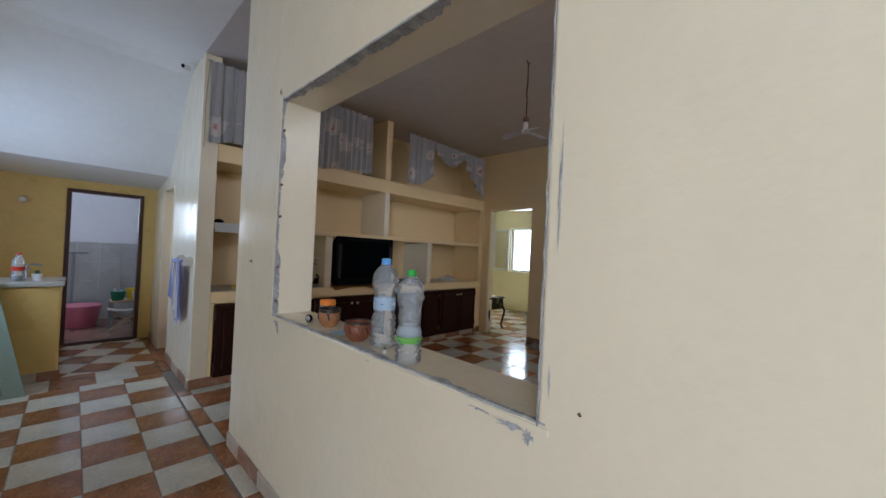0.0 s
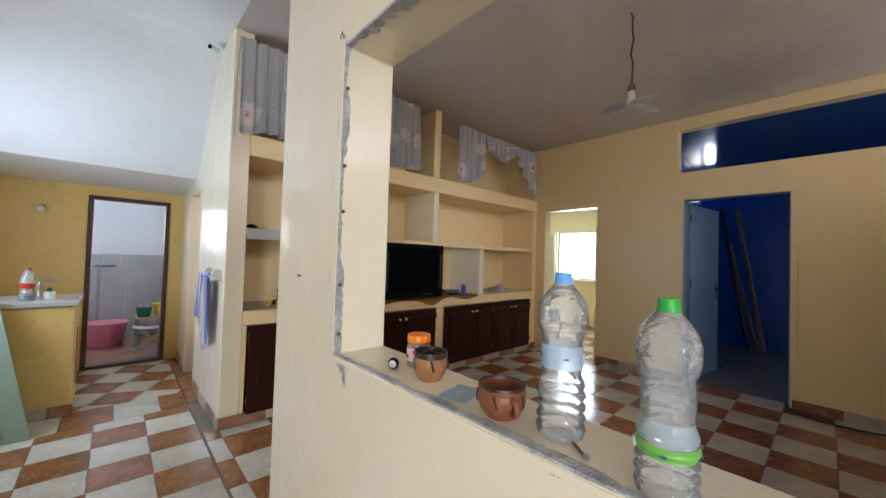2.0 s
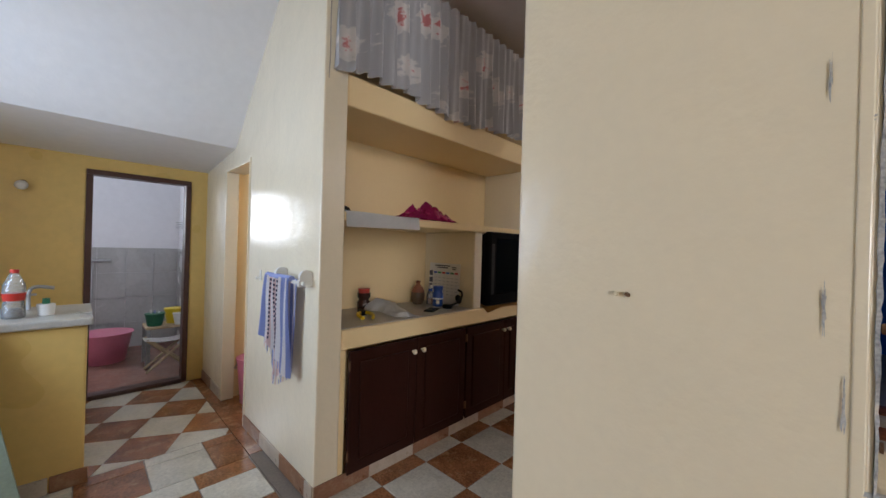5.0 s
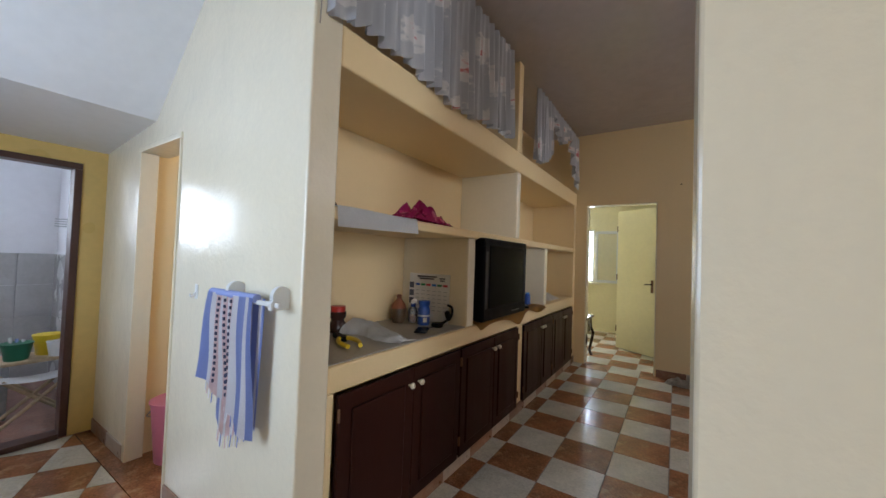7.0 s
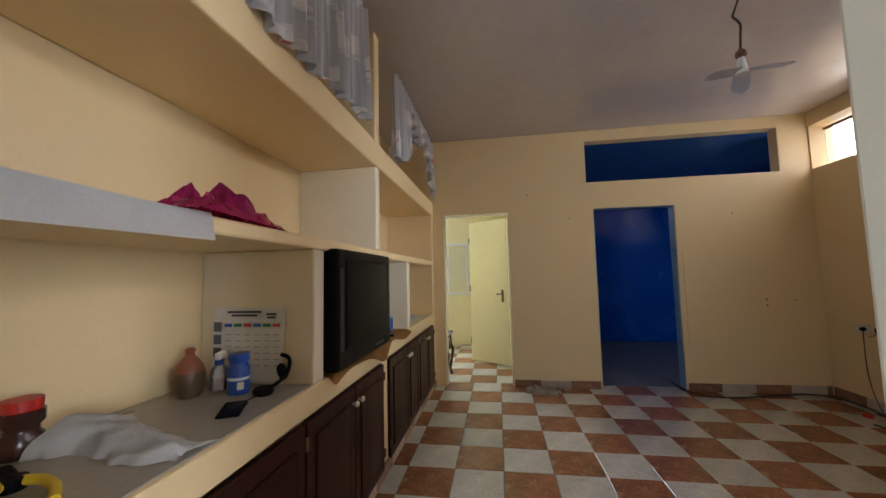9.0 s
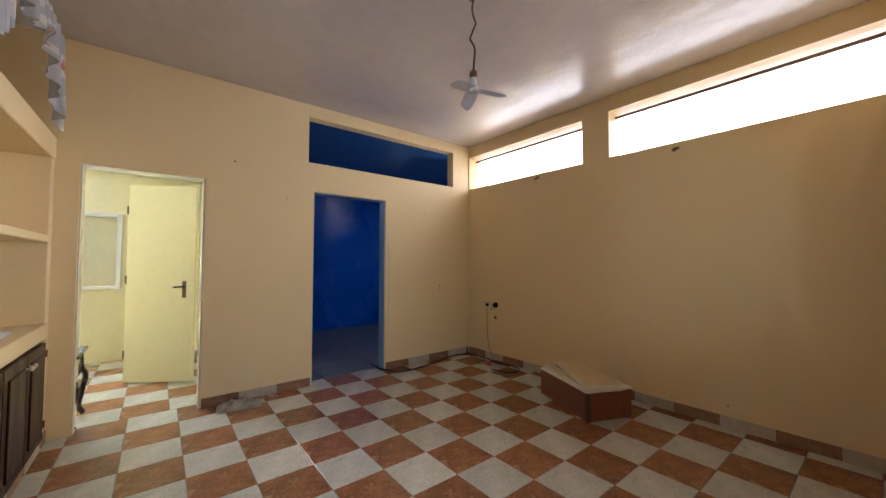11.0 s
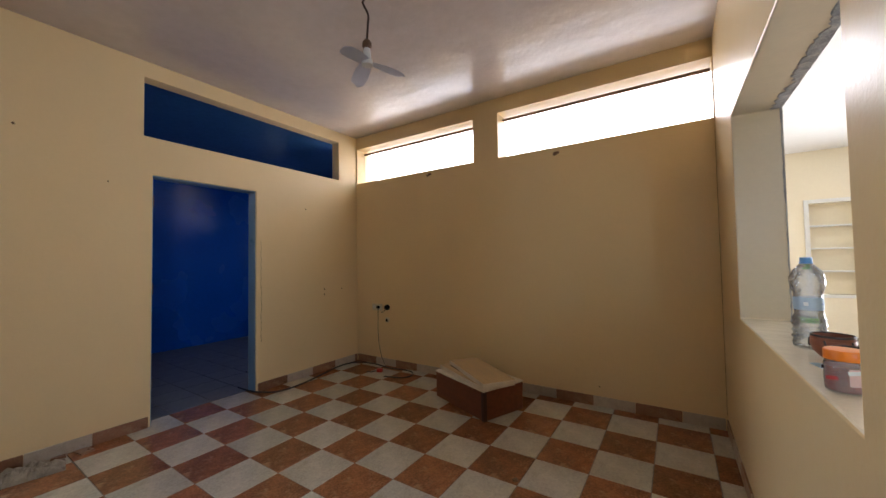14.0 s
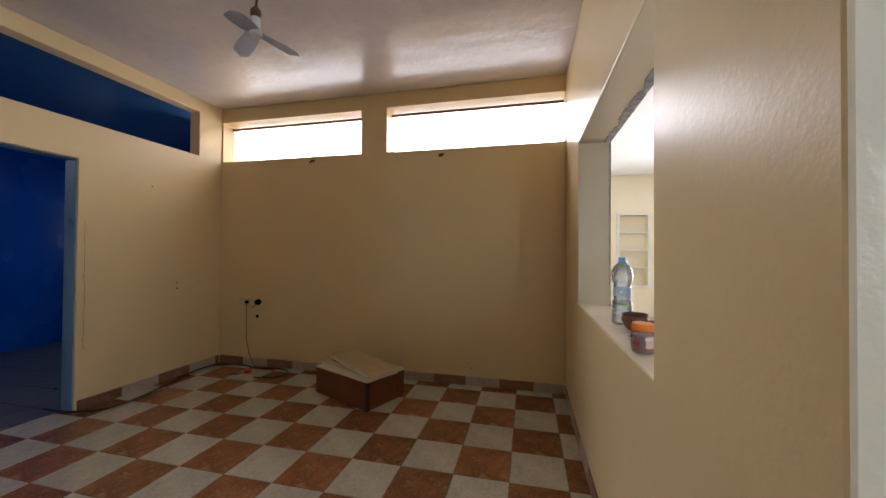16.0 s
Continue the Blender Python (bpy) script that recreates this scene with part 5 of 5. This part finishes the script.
# ---- recessed shelf in the far living wall ----
niche = thing("recessed_shelf", "white-framed recessed wall shelf with four empty tiers", "shelf", (-0.666, -4.9, 0.66))
part("back", box(-0.271, 0.271, -0.199, -0.185, 0, 1.47), CREAM_PALE, niche)
for k in range(1, 4):
    part("tier", box(-0.271, 0.271, -0.18, -0.01, 1.47 * k / 4 - 0.012, 1.47 * k / 4 + 0.012, 0.003), WHITE_PLASTIC, niche)
for a, b, c, d in ((-0.33, -0.271, -0.05, 1.53), (0.271, 0.33, -0.05, 1.53), (-0.271, 0.271, -0.05, 0.0), (-0.271, 0.271, 1.47, 1.53)):
    part("frame", box(a, b, 0.0, 0.02, c, d, 0.004), WHITE_PLASTIC, niche)


# ---- things in the room ----
fan = thing("ceiling_fan", "small three-bladed plastic fan hanging on a kinked wire", "fan", (2.815, 1.850, 0))
part("ceiling_hook", tube(smooth_path([(-0.03, 0, 2.965), (0, 0, 2.95), (0.03, 0, 2.965)]), 0.006), RUST, fan)
part("wire", tube(smooth_path([(0, 0, 2.96), (0.006, 0.004, 2.88), (-0.012, -0.010, 2.80), (-0.009, -0.008, 2.79), (0.012, 0.012, 2.715), (0.014, 0.014, 2.70), (-0.006, -0.006, 2.64), (-0.004, -0.004, 2.58), (0, 0, 2.49)], 3), 0.006, 8), plain("brown_twisted_flex", (0.05, 0.025, 0.018), 0.6), fan, "kinked brown wire", True)
part("lamp_holder", lathe([(0.0, 2.50), (0.012, 2.50), (0.024, 2.485), (0.026, 2.465), (0.018, 2.45), (0.0, 2.448)], 18), RUST, fan, "brown bulb holder", True)
part("neck", lathe([(0.0, 2.45), (0.018, 2.45), (0.022, 2.40), (0.030, 2.385), (0.030, 2.36), (0.0, 2.352)], 20), WHITE_PLASTIC, fan, "white fan neck", True)
for a in (333, 101, 237):
    def blade(u, v):
        r = 0.02 + 0.19 * u
        w = 0.040 * (0.75 + 0.30 * math.sin(math.pi * min(1, u * 0.9))) * math.sqrt(max(0.05, 1 - (max(0, u - 0.82) / 0.18) ** 2))
        return (r, (v - 0.5) * 2 * w, 2.375 - 0.035 * u + (v - 0.5) * 0.012)
    part("blade", sheet(blade, 18, 6, 0.004), FAN_WHITE, fan, "grey-white drooping blade", True).matrix_local = pose(0, 0, 0, 0, 0, a)

dx, dy = Vector((0.647, -0.273)).normalized(), Vector((-0.152, -0.415)).normalized()
turn = math.degrees(math.atan2(dx.y, dx.x))
crate = thing("wooden_box", "reddish veneered wooden box standing on the floor", "box", (2.781, 0.622, 0), turn)
L, W, H = 0.70, 0.44, 0.235
part("side_panel", box(0, L, -0.018, 0, 0.004, H, 0.002), BOX_WOOD, crate)
part("side_panel", box(0, L, -W, -W + 0.018, 0.004, H, 0.002), BOX_WOOD, crate)
part("end_panel", box(0.0, 0.018, -W + 0.018, -0.018, 0.004, H, 0.002), BOX_WOOD, crate)
part("end_panel", box(L - 0.018, L, -W + 0.018, -0.018, 0.004, H, 0.002), BOX_WOOD, crate)
part("corner_post", box(-0.004, 0.03, -0.03, 0.004, 0, H, 0.003), DARK_FRAME, crate)
part("top_panel", box(-0.006, L + 0.006, -W - 0.006, 0.006, H, H + 0.014, 0.003), BOARD_EDGE, crate, "pale chipped top panel")
for x, y, z, angle, length, wide in ((2.772, 0.648, H + 0.014, -29, 0.74, 0.32), (2.752, 0.680, H + 0.056, -37, 0.74, 0.29)):
    bd = thing("loose_board", "tan veneered board with pale edges lying on the wooden box", "board", (x, y, z), angle, "boards on the box")
    part("board", box(0, length, -wide, 0, 0, 0.034, 0.002), BOARD_TAN, bd)
    part("edge_band", box(-0.0025, 0.0, -wide, 0, 0.001, 0.033), BOARD_EDGE, bd, "pale edge band")
    part("edge_band", box(0.0, length, 0.0, 0.0025, 0.001, 0.033), BOARD_EDGE, bd, "pale edge band")
# Shade in the gap between the boards, put in as a dark strip.
gap_strip = thing("gap_shade_strip", "thin dark strip for the shaded gap between the two boards", "batten", tuple(Vector((2.781, 0.622, H + 0.048)) + Matrix.Rotation(radians(turn), 3, "Z") @ Vector((0.03, -0.02, 0))), turn - 9)
part("strip", box(0, 0.60, -0.26, -0.002, 0, 0.008, 0.001), DARK_FRAME, gap_strip)

cable = thing("extension_cable", "black extension cable lying across the floor by the skirting", "cable", (0, 0, 0))
part("sheath", tube(smooth_path([(5.34, 1.235, 0.011), (5.14, 1.228, 0.011), (4.99, 1.185, 0.011), (4.86, 1.08, 0.011), (4.85, 0.84, 0.011), (4.92, 0.54, 0.011), (5.00, 0.24, 0.011), (5.01, 0.06, 0.011), (4.92, -0.08, 0.011), (4.68, -0.12, 0.011),
                                  (4.43, -0.08, 0.011), (4.13, -0.11, 0.011), (4.00, 0.0, 0.011), (4.05, 0.13, 0.011), (4.25, 0.19, 0.011)], 10), 0.0075, 8), RUBBER, cable, smooth=True)
lead = thing("plug_lead", "thin dark lead hanging from the wall socket", "cable", (0, 0, 0))
part("lead", tube(smooth_path([(4.655, -0.150, 0.72), (4.655, -0.148, 0.60), (4.66, -0.155, 0.35), (4.62, -0.150, 0.16), (4.52, -0.11, 0.04), (4.42, -0.06, 0.012)]), 0.0035, 6), RUBBER, lead, smooth=True)
part("plug", lathe([(0.0, 0), (0.018, 0), (0.02, 0.02), (0.012, 0.04), (0.0, 0.042)], 14), BLACK, lead).matrix_local = pose(4.655, -0.168, 0.725, -90)
red = thing("red_socket", "red plastic plug socket lying on the floor", "plug", (4.43, 0.07, 0.0), 30)
part("body", box(-0.035, 0.035, -0.025, 0.025, 0, 0.04, 0.01), RED, red)
part("tail", tube([(0.035, 0, 0.015), (0.10, 0.02, 0.007), (0.16, 0.0, 0.006)], 0.005), RUBBER, red)
sock = thing("wall_socket", "pale plastic double wall socket above the skirting", "socket", (4.69, YS, 0.722))
for x in (0.045, -0.045):
    pl2 = part("plate", box(x - 0.042, x + 0.042, 0, 0.010, -0.042, 0.042, 0.004), IVORY, sock, "ivory face plate")
    part("insert", lathe([(0.0, 0), (0.024, 0), (0.024, 0.003), (0.0, 0.003)], 20), WHITE_PLASTIC, pl2).matrix_local = pose(x, 0.010, 0, -90)
adap = thing("plug_adapter", "black plug pushed into the socket beside the plate", "plug", (4.515, YS, 0.728))
part("body", lathe([(0.0, 0), (0.034, 0), (0.036, 0.01), (0.030, 0.035), (0.0, 0.036)], 20), BLACK, adap).matrix_local = pose(0, 0, 0, -90)
part("lead", tube(smooth_path([(0, 0.03, -0.01), (0.04, 0.035, -0.05), (0.10, 0.02, -0.07)]), 0.0035, 6), RUBBER, adap)
bal = thing("junction_box", "cracked round junction box with loose wires", "junction box", (4.520, YS, 0.570))
part("ring", lathe([(0.0, 0), (0.034, 0), (0.036, 0.006), (0.026, 0.012), (0.0, 0.010)], 20), IVORY, bal).matrix_local = pose(0, 0, 0, -90)
part("hole", box(-0.012, 0.02, 0.011, 0.014, -0.02, 0.012, 0.001), BLACK, bal)


debris = thing("plastic_bag", "dusty crumpled clear plastic bag lying against the skirting", "bag", (4.90, 2.76, 0.0), 80)
part("film", crumple(0.36, 0.20, 0.11, 21, 22, 14), surface("dusty_plastic_film", (0.52, 0.46, 0.38), 0.3, vary=0.3, scale=14, bump=0.4, bump_scale=30), debris, "dull crumpled film")
for x, y, a, w in ((4.94, 2.42, 12, 0.16), (4.99, 2.56, -20, 0.11)):
    shard = thing("broken_tile", "broken brown skirting tile lying on the floor", "tile", (x, y, 0.0), a, "broken tiles by the wall")
    part("shard", prism([(0, 0), (w, 0), (w * 0.8, 0.006), (w * 0.1, 0.010)], 0.075), SKIRT_BROWN, shard)
chip_tile = thing("plaster_crumb", "small dark crumb of plaster on the floor", "rubble", (2.289, 1.204, 0.0), 20)
part("crumb", lathe([(0.0, 0.0), (0.020, 0.0), (0.014, 0.009), (0.0, 0.011)], 9, wobble=0.5), RUST, chip_tile)


def wall_hook(x, z):
    h = thing("iron_bracket", "small rusty iron bracket under the strip window", "bracket", (x, YS, z), group="brackets under the windows")
    part("plate", box(-0.025, 0.025, 0, 0.006, -0.012, 0.012, 0.002), RUST, h)
    part("arm", tube(smooth_path([(-0.012, 0.004, 0), (-0.02, 0.035, -0.012), (0.004, 0.045, -0.03), (0.02, 0.03, -0.012)]), 0.007), RUST, h, smooth=True)


wall_hook(3.836, 2.318)
wall_hook(2.367, 2.305)


def scar(at, normal_axis, size, seed):
    """A screw hole or chip in a wall."""
    s = thing("screw_hole", "old screw hole with chipped paint in the wall", "hole", at)
    rnd = random.Random(seed)
    bm = lathe([(0.0, -0.0005), (size, 0.0), (size * 0.5, 0.0018), (0.0, 0.002)], 10, wobble=0.5)
    part("chip", bm, RUST, s).matrix_local = pose(0, 0, 0, 0, -90, 0) if normal_axis == "x" else pose(0, 0, 0, -90, 0, 0)


for i, (p, ax, r) in enumerate((((XB, 0.62, 1.93), "x", 0.008), ((XB, 0.36, 0.98), "x", 0.010), ((XB, 0.36, 0.92), "x", 0.010), ((XB, 0.09, 0.97), "x", 0.007), ((XB, 2.82, 2.25), "x", 0.009),
                                ((2.05, YS, 0.17), "y", 0.007), ((XW, 0.535, 0.997), "x", 0.005), ((XB, 2.35, 1.95), "x", 0.006))):
    scar(p, ax, r, i)


def crack(points, label):
    c = thing("wall_crack", label, "crack", (0, 0, 0))
    part("line", tube(points, 0.0011, 5), RUST, c)


rnd = random.Random(9)
crack([(XE + 0.006, YS + 0.016 + rnd.uniform(-0.003, 0.003), 0.12 + 0.055 * k) for k in range(40)], "fine dark crack in the wall corner")
crack([(XB - 0.001, 1.155 + rnd.uniform(-0.006, 0.006), 0.5 + 0.04 * k) for k in range(27)], "fine crack in the paint beside the doorway")


# ---- beyond the doorways ----
tb = thing("cabriole_table", "dark wooden side table with curved cabriole legs", "table", (5.36, 4.25, 0))
TB = surface("dark_stained_table_wood", (0.025, 0.012, 0.009), 0.25, vary=0.2, scale=6, bump=0.05)
part("tabletop", box(-0.24, 0.24, -0.43, 0.43, 0.545, 0.57, 0.008), TB, tb)
for y in (-0.40, 0.385):
    part("apron", box(-0.19, 0.19, y, y + 0.015, 0.36, 0.545, 0.003), TB, tb)
for x in (-0.21, 0.195):
    part("apron", box(x, x + 0.015, -0.385, 0.385, 0.36, 0.545, 0.003), TB, tb)
for sx in (-1, 1):
    for sy in (-1, 1):
        pts = smooth_path([(sx * 0.19, sy * 0.385, 0.54), (sx * 0.20, sy * 0.395, 0.40), (sx * 0.225, sy * 0.42, 0.32), (sx * 0.205, sy * 0.40, 0.18), (sx * 0.19, sy * 0.385, 0.08), (sx * 0.215, sy * 0.41, 0.012)])
        part("leg", tube(pts, 0.020, 10), TB, tb, smooth=True)
part("cloth", box(-0.17, 0.17, -0.30, 0.30, 0.571, 0.574), CLOTH_WHITE, tb, "small pale runner")

for i, (fx, fy, tx, ty, tz, w) in enumerate(((7.62, 1.62, 7.965, 2.00, 2.25, 0.07), (7.66, 1.70, 7.965, 2.10, 1.70, 0.06), (7.58, 1.80, 7.965, 2.20, 2.30, 0.05))):
    pk = thing("leaning_plank", "dusty wooden plank leaning in the blue room's corner", "plank", (0, 0, 0), 0, "planks in the blue room")
    f, t = Vector((fx, fy, 0.03)), Vector((tx, ty, tz))
    bm = box(-w / 2, w / 2, -0.012, 0.012, 0, (t - f).length, 0.002)
    part("plank", bm, EDGE_WOOD if i < 2 else DARK_FRAME, pk).matrix_local = Matrix.Translation(f) @ (t - f).to_track_quat("Z", "X").to_matrix().to_4x4()
coat = thing("hanging_garment", "dark garment hanging on the blue wall", "clothes", (6.85, 2.46, 2.02))
part("cloth", sheet(lambda u, v: (0.30 * (u - 0.5) * (0.6 + 0.5 * v), -0.03 - 0.06 * math.sin(math.pi * u) - 0.02 * math.sin(u * 19 + v * 3), -1.25 * v), 24, 24, 0.006), plain("dark_grey_cloth", (0.05, 0.05, 0.06), 0.9), coat, smooth=True)
part("collar", sheet(lambda u, v: (0.16 * (u - 0.5), -0.06 - 0.03 * math.sin(math.pi * u), -0.35 * v), 10, 8, 0.006), CLOTH_WHITE, coat, smooth=True)
part("peg", tube([(0, 0.04, 0.0), (0, -0.05, 0.01)], 0.012), RUST, coat)


# ---- floor pieces and skirting, last ----
def tile_mesh(name, sx, sy, t, material):
    bm = box(0, sx, 0, sy, 0, t)
    top = [e for e in bm.edges if all(v.co.z > t * 0.9 for v in e.verts)]
    bmesh.ops.bevel(bm, geom=top, offset=0.002, segments=1, affect="EDGES")
    return to_mesh(bm, name, material)


def piece(name, mesh, parent, x, y, z, turn=0.0):
    ob = new(name, mesh)
    ob.parent = parent
    ob.matrix_local = pose(x, y, z, 0, 0, turn)
    return ob


def joined_tiles(name, parent, cells, material):
    verts, faces = [], []
    for x0, x1, y0, y1 in cells:
        k = len(verts)
        verts += [(x0, y0, 0), (x1, y0, 0), (x1, y1, 0), (x0, y1, 0), (x0, y0, -0.006), (x1, y0, -0.006), (x1, y1, -0.006), (x0, y1, -0.006)]
        faces += [(k, k + 1, k + 2, k + 3), (k, k + 4, k + 5, k + 1), (k + 1, k + 5, k + 6, k + 2), (k + 2, k + 6, k + 7, k + 3), (k + 3, k + 7, k + 4, k)]
    mesh = bpy.data.meshes.new(name)
    mesh.from_pydata(verts, [], faces)
    mesh.materials.append(material)
    ob = new(name, mesh)
    ob.parent = parent
    return tagged(ob, kind="stuff")


def lay(parent, x_lines, y_lines, brown, clip, gap=0.0025, single=lambda x, y: True, one=None):
    rest = {TILE_WHITE: [], TILE_BROWN: [], DUSTY: []}
    cache = {}
    for i in range(len(x_lines) - 1):
        for j in range(len(y_lines) - 1):
            x0, x1 = max(x_lines[i], clip[0]) + gap, min(x_lines[i + 1], clip[1]) - gap
            y0, y1 = max(y_lines[j], clip[2]) + gap, min(y_lines[j + 1], clip[3]) - gap
            if x1 - x0 < 0.015 or y1 - y0 < 0.015:
                continue
            mt = one or (TILE_BROWN if brown(i, j) else TILE_WHITE)
            if not single((x0 + x1) / 2, (y0 + y1) / 2):
                rest[mt].append((x0, x1, y0, y1))
                continue
            key = (round(x1 - x0, 4), round(y1 - y0, 4), mt.name)
            if key not in cache:
                cache[key] = tile_mesh("floor_tile", x1 - x0, y1 - y0, 0.008, mt)
            jig = random.uniform(-0.0006, 0.0006)
            piece("floor_tile", cache[key], parent, x0, y0, -0.008 + jig)
    for mt, cells in rest.items():
        if cells:
            joined_tiles("tiles", parent, cells, mt)


random.seed(5)
P = 0.3265
lay(room_floor, [2.916 + P * (k - 7) for k in range(15)], [0.916 + P * (k - 4) for k in range(16)], lambda i, j: (i - 7 + j - 4) % 2 == 0, (0.862, 5.20, -0.178, 3.99))
Q = 0.2835
lay(kitchen_floor, [Q * (k - 13) for k in range(17)], [3.635 + Q * (k - 31) for k in range(37)], lambda i, j: (i - 13 + j - 31) % 2 != 0, (-3.4, 0.858, -4.9, 4.63),
    single=lambda x, y: x > -0.8 and y > 1.5)
lay(kitchen_floor, [0.10 + 0.29 * (k - 4) for k in range(8)], [4.63, 4.905, 5.0], lambda i, j: i % 2 == 0, (-0.8, 0.858, 4.63, 5.0))


def diagonal_tiles():
    """Tiles laid askew before the shower room."""
    for i in range(-4, 5):
        for j in range(-4, 5):
            c = Vector((0.49, 5.62, 0)) + Matrix.Rotation(radians(62), 3, "Z") @ Vector(((i + 0.5) * 0.29, (j + 0.5) * 0.29, 0))
            bm = box(-0.1435, 0.1435, -0.1435, 0.1435, -0.008, 0)
            bmesh.ops.rotate(bm, cent=(0, 0, 0), matrix=Matrix.Rotation(radians(62), 3, "Z"), verts=bm.verts)
            bmesh.ops.translate(bm, vec=c, verts=bm.verts)
            for co, no in (((-0.8, 0, 0), (-1, 0, 0)), ((0.856, 0, 0), (1, 0, 0)), ((0, 5.003, 0), (0, -1, 0)), ((0, 6.298, 0), (0, 1, 0))):
                bmesh.ops.bisect_plane(bm, geom=bm.verts[:] + bm.edges[:] + bm.faces[:], plane_co=co, plane_no=no, clear_outer=True)
            if len(bm.faces) < 3:
                bm.free()
                continue
            part("floor_tile", bm, TILE_BROWN if (i + j) % 2 else TILE_WHITE, kitchen_floor)


diagonal_tiles()
lay(yellow_floor, [5.20 + P * k for k in range(9)], [2.602 + P * k for k in range(12)], lambda i, j: (i + j) % 2 == 0, (5.20, 7.6, 2.602, 5.9), single=lambda x, y: x < 6.4 and 2.9 < y < 4.2)
lay(blue_floor, [5.20 + P * k for k in range(10)], [-1.72 + P * k for k in range(15)], lambda i, j: (i + j) % 2 == 0, (5.20, 8.0, -1.55, 2.5), single=lambda x, y: x < 6.3 and 0.9 < y < 2.3, one=DUSTY)

SK = {}


def skirting(run, start, end, out, h=0.088, t=0.010):
    """Skirting tiles along a wall from start to end; out is the way they face."""
    base = tagged(thing(run, "skirting of alternating brown and pale tiles, chipped and dusty", "baseboard"), kind="structure")
    s, e, o = Vector((*start, 0)), Vector((*end, 0)), Vector((*out, 0))
    along = (e - s).normalized()
    length, pos, k = (e - s).length, 0.0, 0
    while pos < length - 0.02:
        w = min(P, length - pos)
        mt = SKIRT_BROWN if k % 2 == 0 else SKIRT_WHITE
        key = (round(w, 3), mt.name)
        if key not in SK:
            bm = box(0.0015, w - 0.0015, 0, t, 0.0015, h)
            top = [ed for ed in bm.edges if all(v.co.z > h * 0.9 for v in ed.verts)]
            bmesh.ops.bevel(bm, geom=top, offset=0.003, segments=1, affect="EDGES")
            SK[key] = to_mesh(bm, "skirting_tile", mt)
        ob = new("skirting_tile", SK[key])
        ob.parent = base
        flip = along.cross(o).z > 0
        m = Matrix((( along.x, o.x, 0, 0), (along.y, o.y, 0, 0), (0, 0, 1, 0), (0, 0, 0, 1)))
        p = s + along * pos
        if not flip:
            m = Matrix(((-along.x, o.x, 0, 0), (-along.y, o.y, 0, 0), (0, 0, 1, 0), (0, 0, 0, 1)))
            p = s + along * (pos + w)
        ob.matrix_local = Matrix.Translation(p) @ m
        pos += w
        k += 1


skirting("baseboard", (5.04, YS), (1.18, YS), (0, 1))
skirting("baseboard", (XB, 1.19), (XB, YS + 0.015), (-1, 0))
skirting("baseboard", (XB, 2.09), (XB, 3.04), (-1, 0))
skirting("baseboard", (XE, YS + 0.012), (XE, 2.82), (1, 0))
skirting("baseboard", (XW, -1.0), (XW, 2.82), (-1, 0))
skirting("baseboard", (XW, 2.825), (XE, 2.825), (0, 1))
skirting("baseboard", (0.945, 5.04), (0.945, YN), (-1, 0))
skirting("baseboard", (0.945, 6.28), (0.945, 5.67), (-1, 0))
skirting("baseboard", (0.945, YN), (4.94, YN), (0, -1), 0.066)
skirting("baseboard", (4.955, YN), (XB - 0.01, YN), (0, -1))
